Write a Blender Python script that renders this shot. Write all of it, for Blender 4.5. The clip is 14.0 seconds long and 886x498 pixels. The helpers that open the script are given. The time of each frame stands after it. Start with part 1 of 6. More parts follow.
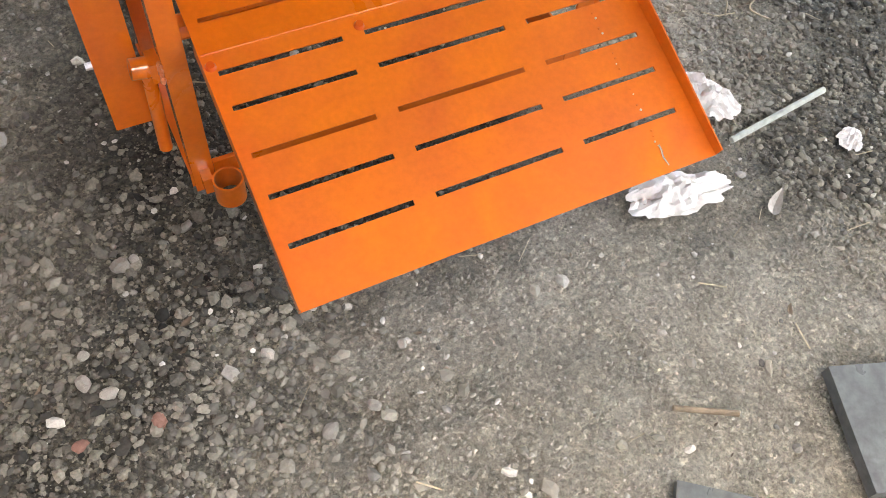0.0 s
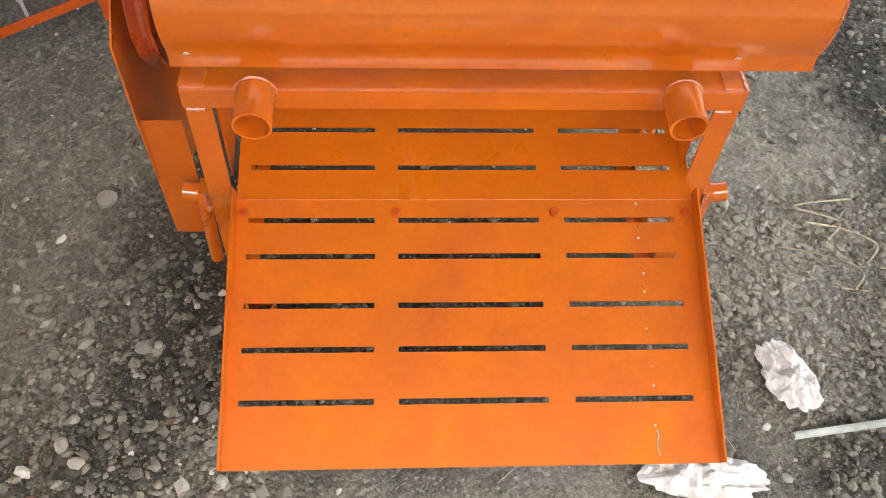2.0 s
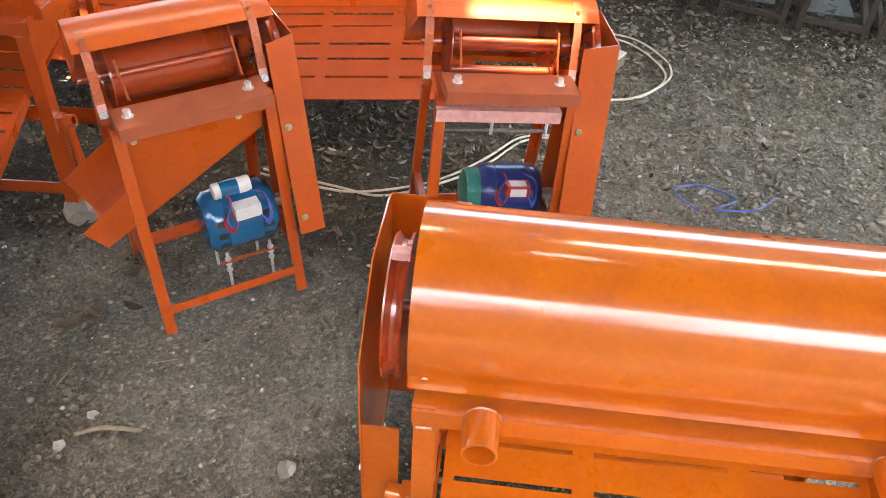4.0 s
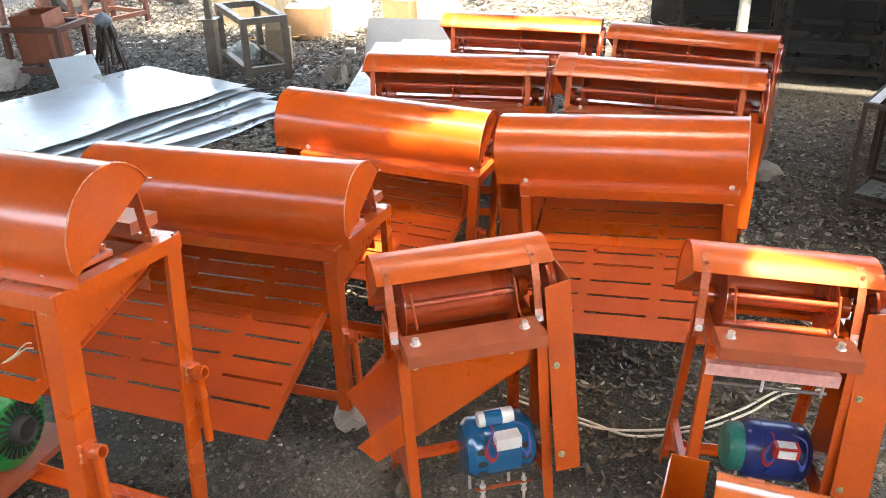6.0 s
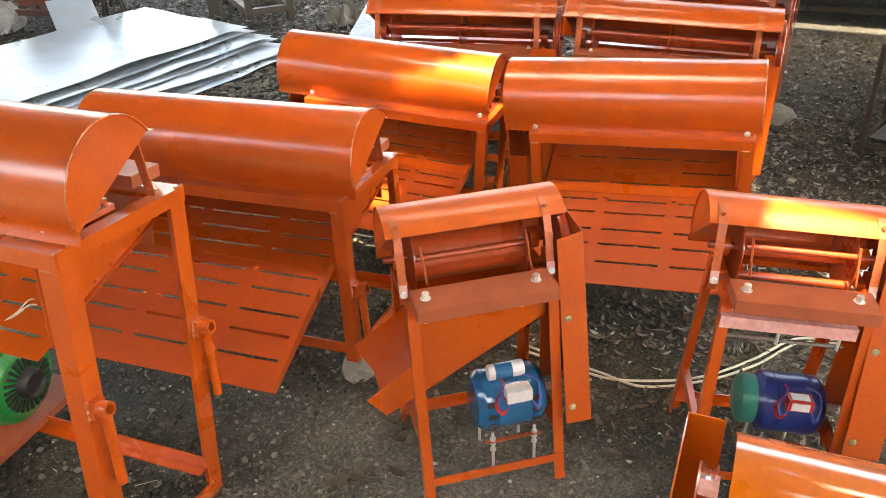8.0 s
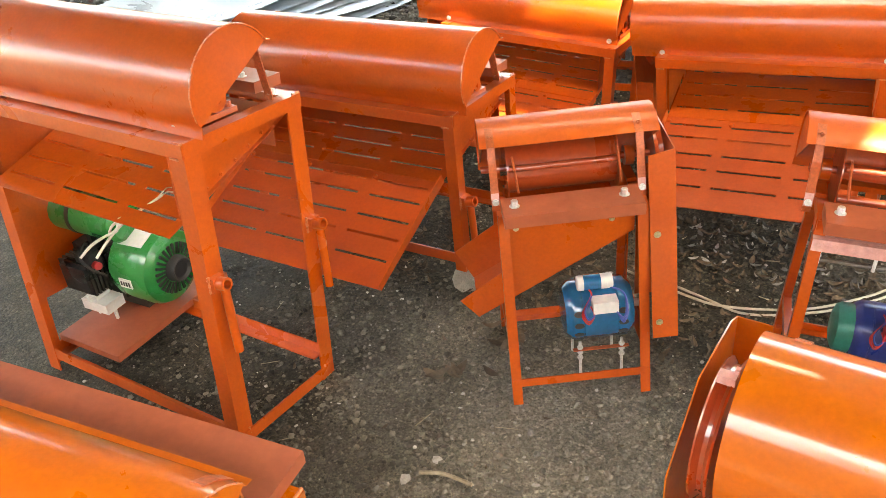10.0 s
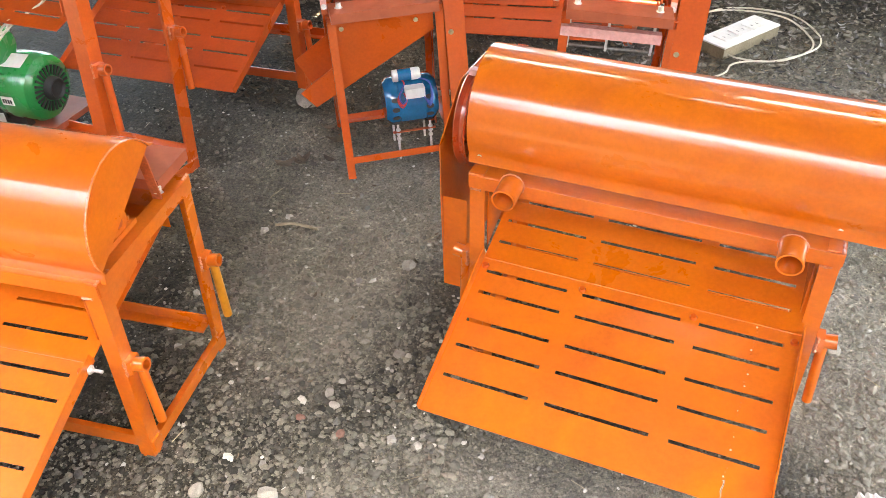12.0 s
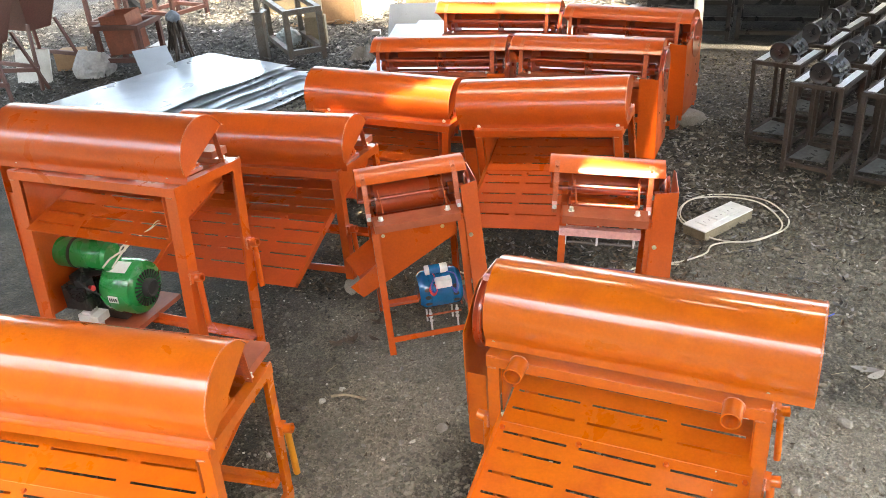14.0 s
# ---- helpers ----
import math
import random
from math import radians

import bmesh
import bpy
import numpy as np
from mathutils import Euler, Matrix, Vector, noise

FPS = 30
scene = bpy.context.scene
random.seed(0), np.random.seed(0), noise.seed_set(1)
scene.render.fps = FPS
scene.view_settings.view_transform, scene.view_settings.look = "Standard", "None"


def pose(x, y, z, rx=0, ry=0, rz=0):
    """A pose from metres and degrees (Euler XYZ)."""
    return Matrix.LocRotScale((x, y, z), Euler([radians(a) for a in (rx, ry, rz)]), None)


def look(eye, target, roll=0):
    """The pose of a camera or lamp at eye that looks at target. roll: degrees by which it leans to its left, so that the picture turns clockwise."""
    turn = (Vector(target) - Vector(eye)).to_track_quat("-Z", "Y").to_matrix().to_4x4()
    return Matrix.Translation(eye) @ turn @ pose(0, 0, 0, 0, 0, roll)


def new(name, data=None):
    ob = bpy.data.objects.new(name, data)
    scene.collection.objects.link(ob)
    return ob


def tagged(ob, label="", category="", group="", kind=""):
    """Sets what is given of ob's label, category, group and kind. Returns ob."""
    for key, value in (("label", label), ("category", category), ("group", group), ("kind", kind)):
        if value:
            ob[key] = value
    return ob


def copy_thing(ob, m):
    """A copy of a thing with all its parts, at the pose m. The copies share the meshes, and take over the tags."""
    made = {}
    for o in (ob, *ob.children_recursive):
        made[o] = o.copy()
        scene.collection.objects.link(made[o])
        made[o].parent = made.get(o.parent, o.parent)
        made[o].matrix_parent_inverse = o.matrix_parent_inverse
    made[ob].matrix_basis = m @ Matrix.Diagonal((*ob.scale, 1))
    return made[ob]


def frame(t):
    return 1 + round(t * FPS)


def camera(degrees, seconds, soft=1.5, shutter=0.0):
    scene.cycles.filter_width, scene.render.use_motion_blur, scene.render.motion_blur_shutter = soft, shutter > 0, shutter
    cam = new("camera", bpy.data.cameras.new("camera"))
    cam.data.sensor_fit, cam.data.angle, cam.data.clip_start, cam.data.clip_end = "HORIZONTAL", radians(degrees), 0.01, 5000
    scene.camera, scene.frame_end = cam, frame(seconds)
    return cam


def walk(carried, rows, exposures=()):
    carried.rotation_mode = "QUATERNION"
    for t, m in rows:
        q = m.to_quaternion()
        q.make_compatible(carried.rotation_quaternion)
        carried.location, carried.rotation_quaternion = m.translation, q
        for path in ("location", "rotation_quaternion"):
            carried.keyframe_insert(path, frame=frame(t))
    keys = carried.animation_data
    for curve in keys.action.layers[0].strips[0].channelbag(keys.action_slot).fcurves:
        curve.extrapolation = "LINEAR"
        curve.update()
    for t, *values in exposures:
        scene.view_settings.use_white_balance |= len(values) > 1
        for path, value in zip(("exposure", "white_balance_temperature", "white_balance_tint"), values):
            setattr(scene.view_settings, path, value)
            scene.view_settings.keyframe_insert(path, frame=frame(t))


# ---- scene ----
cam = camera(55.2, 14.0, soft=0.85)
PATH = [
    (0, (-0.114, -1.125, 1.437), (0.475, -0.226, -0.249), 8.2),
    (0.5, (0.031, -0.964, 1.442), (0.614, -0.061, -0.245), 15.2),
    (1, (0.104, -0.938, 1.482), (0.59, 0.078, -0.171), 15.7),
    (1.5, (0.269, -1.004, 1.542), (0.525, 0.116, -0.095), 8.8),
    (2, (0.331, -1.014, 1.571), (0.432, 0.143, -0.057), 3.8),
    (2.5, (0.322, -0.987, 1.574), (0.416, 0.2, -0.033), 4.9),
    (3, (0.187, -0.945, 1.632), (0.216, 0.357, 0.114), 5.0),
    (3.5, (0.104, -0.955, 1.708), (0.061, 0.484, 0.319), 4.2),
    (4, (0.089, -0.96, 1.759), (-0.02, 0.573, 0.48), 3.2),
    (4.2, (0.077, -0.97, 1.782), (-0.089, 0.605, 0.561), 2.5),
    (6.3, (-0.043, -1.006, 1.879), (-0.755, 0.652, 1.017), -1.7),
    (6.5, (-0.042, -1.006, 1.884), (-0.77, 0.646, 1.024), -2.1),
    (7, (-0.079, -0.981, 1.873), (-0.757, 0.652, 0.938), -1.9),
    (7.2, (-0.11, -0.955, 1.856), (-0.745, 0.669, 0.875), -1.1),
    (9.3, (0.098, -0.965, 1.897), (-0.797, 0.532, 0.919), -4.5),
    (9.5, (0.132, -0.98, 1.89), (-0.822, 0.473, 0.9), -5.3),
    (10, (0.194, -1.013, 1.85), (-0.788, 0.346, 0.759), -5.6),
    (10.5, (0.231, -1.187, 1.798), (-0.623, 0.191, 0.626), -3.1),
    (11, (0.237, -1.506, 1.798), (-0.447, -0.099, 0.553), 0.2),
    (11.5, (0.358, -1.587, 1.811), (-0.283, -0.192, 0.53), -0.6),
    (12, (0.675, -1.735, 1.834), (0.03, -0.306, 0.592), -1.8),
    (12.5, (0.771, -1.883, 1.876), (0.122, -0.356, 0.759), -2.8),
    (13, (0.789, -2.172, 2.0), (0.107, -0.557, 1.036), -4.2),
    (13.5, (0.853, -2.23, 2.117), (0.121, -0.599, 1.22), -3.8),
    (14, (0.92, -2.189, 2.275), (0.138, -0.6, 1.344), -4.6),
]
EXPOSURES = [(0.0, 3.95, 7600, 8), (0.5, 3.95, 7900, 8), (1.5, 3.9, 7900, 8), (3.0, 3.85, 8500, 8), (3.5, 4.05, 8000, 8), (4.2, 4.1, 7800, 8), (6.5, 4.07, 8300, 8), (9.5, 4.15, 9900, 8), (10.5, 4.3, 9700, 8), (12.5, 4.2, 7700, 8), (14.0, 4.0, 8200, 8)]
walk(cam, [(t, look(eye, target, roll)) for t, eye, target, roll in PATH], EXPOSURES)

# ---- light ----
SUN_ELEV, SUN_AZ = 75.0, -60.0          # degrees; azimuth counted from +x towards +y, where the sun stands
world = bpy.data.worlds.new("sky")
scene.world = world
world.use_nodes = True
nt = world.node_tree
sky = nt.nodes.new("ShaderNodeTexSky")
sky.sky_type = "NISHITA"
sky.sun_disc = False
sky.dust_density = 4.0
sky.sun_elevation = radians(SUN_ELEV)
sky.sun_rotation = radians(90.0 - SUN_AZ)
nt.links.new(sky.outputs[0], nt.nodes["Background"].inputs[0])
nt.nodes["Background"].inputs[1].default_value = 0.15
sun_dir = Vector((math.cos(radians(SUN_AZ)) * math.cos(radians(SUN_ELEV)), math.sin(radians(SUN_AZ)) * math.cos(radians(SUN_ELEV)), math.sin(radians(SUN_ELEV))))
sun = new("sun", bpy.data.lights.new("sun", "SUN"))
sun.data.energy, sun.data.angle, sun.data.color = 2.2, radians(1.3), (1.0, 0.93, 0.82)
sun.matrix_world = look(sun_dir * 30, (0, 0, 0))


# ---- materials ----
def material(name, base, rough=0.5, metal=0.0, grain=(40.0, 0.25), stain=(3.0, 0.25), bump=(60.0, 0.1), coat=0.0, spec=0.5, second=None, island=0.0, obj=0.0, detail=6.0):
    """A node material: base colour varied by fine grain and broad stains, with relief."""
    m = bpy.data.materials.new(name)
    m.use_nodes = True
    t = m.node_tree
    n, l = t.nodes, t.links
    b = n["Principled BSDF"]
    tc = n.new("ShaderNodeTexCoord")

    def nz(scale, dist=0.0):
        x = n.new("ShaderNodeTexNoise")
        x.inputs["Scale"].default_value = scale
        x.inputs["Detail"].default_value = detail
        x.inputs["Roughness"].default_value = 0.6
        x.inputs["Distortion"].default_value = dist
        l.new(tc.outputs["Object"], x.inputs["Vector"])
        return x

    def ramp(src, lo, hi):
        r = n.new("ShaderNodeMapRange")
        r.inputs[1].default_value, r.inputs[2].default_value = 0.3, 0.7
        r.inputs[3].default_value, r.inputs[4].default_value = lo, hi
        l.new(src, r.inputs[0])
        return r.outputs[0]

    fine, broad = nz(grain[0]), nz(stain[0], 0.6)
    col = n.new("ShaderNodeMix")
    col.data_type = "RGBA"
    col.inputs[6].default_value = (*base, 1)
    col.inputs[7].default_value = (*(second or tuple(c * 0.55 for c in base)), 1)
    l.new(ramp(broad.outputs[0], 0.0, stain[1] * 2), col.inputs[0])
    mul = n.new("ShaderNodeHueSaturation")
    l.new(col.outputs[2], mul.inputs["Color"])
    val = ramp(fine.outputs[0], 1 - grain[1], 1 + grain[1])
    if island or obj:
        rnd = n.new("ShaderNodeNewGeometry").outputs["Random Per Island"] if island else n.new("ShaderNodeObjectInfo").outputs["Random"]
        r2 = n.new("ShaderNodeMapRange")
        k = island or obj
        r2.inputs[3].default_value, r2.inputs[4].default_value = 1 - k, 1 + k
        l.new(rnd, r2.inputs[0])
        mm = n.new("ShaderNodeMath")
        mm.operation = "MULTIPLY"
        l.new(val, mm.inputs[0])
        l.new(r2.outputs[0], mm.inputs[1])
        val = mm.outputs[0]
    l.new(val, mul.inputs["Value"])
    l.new(mul.outputs[0], b.inputs["Base Color"])
    l.new(ramp(broad.outputs[0], rough * 0.8, min(1.0, rough * 1.35)), b.inputs["Roughness"])
    b.inputs["Metallic"].default_value = metal
    b.inputs["Specular IOR Level"].default_value = spec
    b.inputs["Coat Weight"].default_value = coat
    b.inputs["Coat Roughness"].default_value = 0.11
    b.inputs["Coat IOR"].default_value = 1.72
    if bump[1] > 0:
        bp = n.new("ShaderNodeBump")
        bp.inputs["Strength"].default_value = bump[1]
        bp.inputs["Distance"].default_value = 0.004
        l.new(nz(bump[0]).outputs[0], bp.inputs["Height"])
        l.new(bp.outputs[0], b.inputs["Normal"])
    return m


ORANGE = material("orange_enamel", (0.68, 0.150, 0.009), 0.3, grain=(90, 0.07), stain=(4.5, 0.30), bump=(6, 0.36), coat=1.0, spec=0.3, second=(0.50, 0.078, 0.010))
RED_ORANGE = material("red_orange_enamel", (0.60, 0.093, 0.010), 0.3, grain=(90, 0.08), stain=(4.5, 0.32), bump=(5, 0.22), coat=0.8, spec=0.3, second=(0.43, 0.060, 0.010))
TRAY_ORANGE = material("scuffed_orange_enamel", (0.68, 0.150, 0.009), 0.4, grain=(90, 0.07), stain=(4.5, 0.30), bump=(5, 0.24), coat=0.8, spec=0.3, second=(0.50, 0.078, 0.010))
TRAY_RED = material("scuffed_red_orange_enamel", (0.52, 0.074, 0.011), 0.4, grain=(90, 0.08), stain=(4.5, 0.32), bump=(5, 0.22), coat=0.6, spec=0.3, second=(0.36, 0.048, 0.011))
SHELLER_ORANGE = material("dull_orange_enamel", (0.62, 0.105, 0.012), 0.42, grain=(90, 0.08), stain=(4.5, 0.32), bump=(5, 0.22), coat=0.25, spec=0.3, second=(0.45, 0.065, 0.011))
for scuffed in (TRAY_ORANGE, TRAY_RED, RED_ORANGE, SHELLER_ORANGE):
    scuffed.node_tree.nodes["Principled BSDF"].inputs["Coat Roughness"].default_value = 0.20
# Darker copy of the red-orange enamel: shade on drum and pulleys is painted in.
ORANGE_DARK = material("shaded_red_enamel", (0.44, 0.060, 0.014), 0.3, grain=(60, 0.12), stain=(6, 0.3), bump=(9, 0.12), coat=1.0, second=(0.30, 0.04, 0.014))
PLANK = material("painted_plank", (0.41, 0.100, 0.045), 0.40, grain=(60, 0.07), stain=(7, 0.3), bump=(60, 0.03), second=(0.31, 0.070, 0.034))
# Paler than the worn paint: the pink bar's white gloss is painted in.
PINK = material("worn_pink_gloss", (0.80, 0.46, 0.41), 0.25, grain=(60, 0.12), stain=(9, 0.3), second=(0.45, 0.12, 0.08))
WELD = material("painted_weld", (0.62, 0.22, 0.11), 0.3, grain=(150, 0.3), stain=(40, 0.5), bump=(200, 0.3), coat=0.6, second=(0.50, 0.09, 0.015))
YELLOW_ZINC = material("yellow_zinc", (0.66, 0.58, 0.40), 0.35, 0.6, grain=(200, 0.2), stain=(30, 0.2))
STEEL = material("zinc_bolt", (0.78, 0.78, 0.75), 0.42, 0.55, grain=(200, 0.2), stain=(30, 0.2))
STRAP = material("worn_strap", (0.55, 0.115, 0.035), 0.35, 0.1, grain=(120, 0.25), stain=(14, 0.4), second=(0.36, 0.08, 0.03))
BLACK = material("black_rubber", (0.02, 0.02, 0.02), 0.6, grain=(150, 0.3), stain=(10, 0.2))
SHEET = material("galvanised_sheet", (0.56, 0.61, 0.65), 0.30, 0.35, grain=(80, 0.08), stain=(2.2, 0.35), bump=(4, 0.1), second=(0.40, 0.45, 0.50))
BARE = material("bare_steel", (0.15, 0.145, 0.132), 0.42, 0.6, grain=(90, 0.3), stain=(9, 0.4), second=(0.13, 0.09, 0.06))
RUSTY = material("rusty_frame", (0.050, 0.042, 0.036), 0.6, 0.3, grain=(90, 0.35), stain=(9, 0.5), second=(0.062, 0.043, 0.032))
# Near-black so the dimness inside the shed is put into the boards' colour.
SHED_DIM = material("dimmed_boards", (0.012, 0.012, 0.013), 0.8, grain=(60, 0.3), stain=(3, 0.4))
DARKSTEEL = material("dark_steel", (0.028, 0.030, 0.032), 0.28, 0.3, grain=(60, 0.3), stain=(5, 0.4), second=(0.06, 0.05, 0.045))
MOTOR_BLUE = material("motor_blue", (0.003, 0.135, 0.30), 0.18, grain=(90, 0.1), stain=(12, 0.2), coat=0.7)
MOTOR_NAVY = material("motor_navy", (0.015, 0.04, 0.20), 0.3, grain=(90, 0.1), stain=(12, 0.2), coat=0.3)
GREEN = material("engine_green", (0.01, 0.26, 0.06), 0.25, grain=(90, 0.1), stain=(8, 0.2), coat=0.4)
TEAL = material("motor_teal", (0.02, 0.22, 0.17), 0.35, grain=(90, 0.1), stain=(12, 0.2))
WHITE = material("white_plastic", (0.75, 0.74, 0.70), 0.4, grain=(60, 0.06), stain=(12, 0.15))
CREAM = material("cream_cable", (0.62, 0.58, 0.47), 0.5, grain=(60, 0.1), stain=(12, 0.2))
RED = material("red_plastic", (0.5, 0.02, 0.02), 0.4, grain=(60, 0.1), stain=(12, 0.15))
WIRE_BLUE = material("blue_wire", (0.03, 0.07, 0.35), 0.4, grain=(60, 0.1), stain=(12, 0.15))
CARD = material("cardboard", (0.36, 0.22, 0.12), 0.85, grain=(70, 0.12), stain=(5, 0.25))
BOX_WHITE = material("white_carton", (0.66, 0.65, 0.61), 0.8, grain=(60, 0.08), stain=(4, 0.2))
WOODBOX = material("raw_board", (0.25, 0.20, 0.13), 0.7, grain=(90, 0.2), stain=(8, 0.3))
PAPER = material("dirty_paper", (0.70, 0.68, 0.65), 0.8, grain=(50, 0.12), stain=(12, 0.35), second=(0.44, 0.41, 0.38))
BAG = material("white_bag", (0.52, 0.51, 0.50), 0.5, grain=(40, 0.15), stain=(9, 0.3))
STONE = material("stone", (0.34, 0.31, 0.265), 0.9, grain=(120, 0.3), stain=(14, 0.35), bump=(90, 0.3), obj=0.35)
PLATE = material("oily_steel_plate", (0.17, 0.185, 0.18), 0.30, 0.3, grain=(60, 0.2), stain=(9, 0.4), second=(0.07, 0.07, 0.07))
CHIP = material("pale_chips", (0.36, 0.34, 0.30), 0.8, grain=(200, 0.2), stain=(6, 0.3), island=0.75)
BRICKRED = material("brick_red", (0.26, 0.135, 0.10), 0.9, grain=(120, 0.25), stain=(20, 0.4), bump=(90, 0.3))
LEAF = material("dry_leaf", (0.13, 0.098, 0.065), 0.8, grain=(90, 0.25), stain=(12, 0.4), island=0.5)
LEAFLIT = material("leaf_litter", (0.175, 0.170, 0.158), 0.7, grain=(90, 0.25), stain=(5, 0.4), island=0.95, second=(0.110, 0.100, 0.085))
TWIG = material("straw", (0.40, 0.34, 0.23), 0.8, grain=(90, 0.25), stain=(12, 0.3), island=0.4)
REDJUNK = material("old_red_paint", (0.085, 0.024, 0.019), 0.55, grain=(70, 0.25), stain=(6, 0.45), second=(0.11, 0.05, 0.036))
RUSTRED = material("rust_red_paint", (0.24, 0.065, 0.032), 0.45, grain=(70, 0.2), stain=(5, 0.45), second=(0.15, 0.05, 0.03))
ROOFING = material("roof_sheet", (0.11, 0.10, 0.09), 0.6, 0.2, grain=(40, 0.2), stain=(2, 0.4))
PLASTER = material("limewash", (0.24, 0.19, 0.14), 0.9, grain=(20, 0.08), stain=(0.8, 0.25), bump=(30, 0.2))
FOLIAGE = material("foliage", (0.05, 0.10, 0.025), 0.6, grain=(30, 0.3), stain=(1, 0.3), island=0.5)
BARK = material("bark", (0.14, 0.10, 0.07), 0.9, grain=(30, 0.3), stain=(3, 0.4), bump=(20, 0.5))
PLASTIC_CLEAR = material("hazy_plastic", (0.34, 0.40, 0.40), 0.3, grain=(50, 0.2), stain=(14, 0.4))


def dust_light_mask(n, l, geo):
    """Pale patches on the lanes between the machines: trodden dust plus painted-in light, soft-edged."""
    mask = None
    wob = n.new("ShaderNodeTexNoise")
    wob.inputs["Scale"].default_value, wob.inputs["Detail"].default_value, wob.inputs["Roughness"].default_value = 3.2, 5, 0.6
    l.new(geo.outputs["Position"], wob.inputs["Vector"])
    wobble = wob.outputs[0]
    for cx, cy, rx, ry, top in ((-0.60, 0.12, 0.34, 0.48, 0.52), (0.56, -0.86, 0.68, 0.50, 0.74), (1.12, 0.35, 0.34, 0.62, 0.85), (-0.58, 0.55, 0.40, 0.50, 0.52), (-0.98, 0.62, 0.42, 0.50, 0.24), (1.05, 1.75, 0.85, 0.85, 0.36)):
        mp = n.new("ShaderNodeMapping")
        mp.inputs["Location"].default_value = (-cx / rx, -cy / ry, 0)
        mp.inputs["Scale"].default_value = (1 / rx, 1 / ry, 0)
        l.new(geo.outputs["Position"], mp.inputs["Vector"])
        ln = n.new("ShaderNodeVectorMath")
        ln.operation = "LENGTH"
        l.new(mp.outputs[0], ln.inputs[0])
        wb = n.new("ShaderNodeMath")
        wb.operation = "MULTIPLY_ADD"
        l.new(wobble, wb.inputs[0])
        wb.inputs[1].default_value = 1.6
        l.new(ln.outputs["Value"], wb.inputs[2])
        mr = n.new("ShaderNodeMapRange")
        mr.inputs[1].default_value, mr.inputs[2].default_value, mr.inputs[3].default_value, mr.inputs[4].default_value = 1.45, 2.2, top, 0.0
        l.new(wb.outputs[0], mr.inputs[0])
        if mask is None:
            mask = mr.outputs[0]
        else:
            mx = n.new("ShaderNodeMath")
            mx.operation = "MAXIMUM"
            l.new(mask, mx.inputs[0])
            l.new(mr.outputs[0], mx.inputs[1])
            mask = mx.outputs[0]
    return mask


def grit_material(name, base, dust, island, share):
    """Loose stones or crumbs, tinted on the lanes with their pale dust and painted-in light."""
    m = material(name, base, 0.8, grain=(200, 0.3), stain=(4, 0.2), bump=(150, 0.2), island=island)
    n, l = m.node_tree.nodes, m.node_tree.links
    b = n["Principled BSDF"]
    geo = n.new("ShaderNodeNewGeometry")
    mx = n.new("ShaderNodeMix")
    mx.data_type = "RGBA"
    k = n.new("ShaderNodeMath")
    k.operation = "MULTIPLY"
    k.inputs[1].default_value = share
    l.new(dust_light_mask(n, l, geo), k.inputs[0])
    l.new(k.outputs[0], mx.inputs[0])
    l.new(b.inputs["Base Color"].links[0].from_socket, mx.inputs[6])
    mx.inputs[7].default_value = (*dust, 1)
    l.new(mx.outputs[2], b.inputs["Base Color"])
    return m


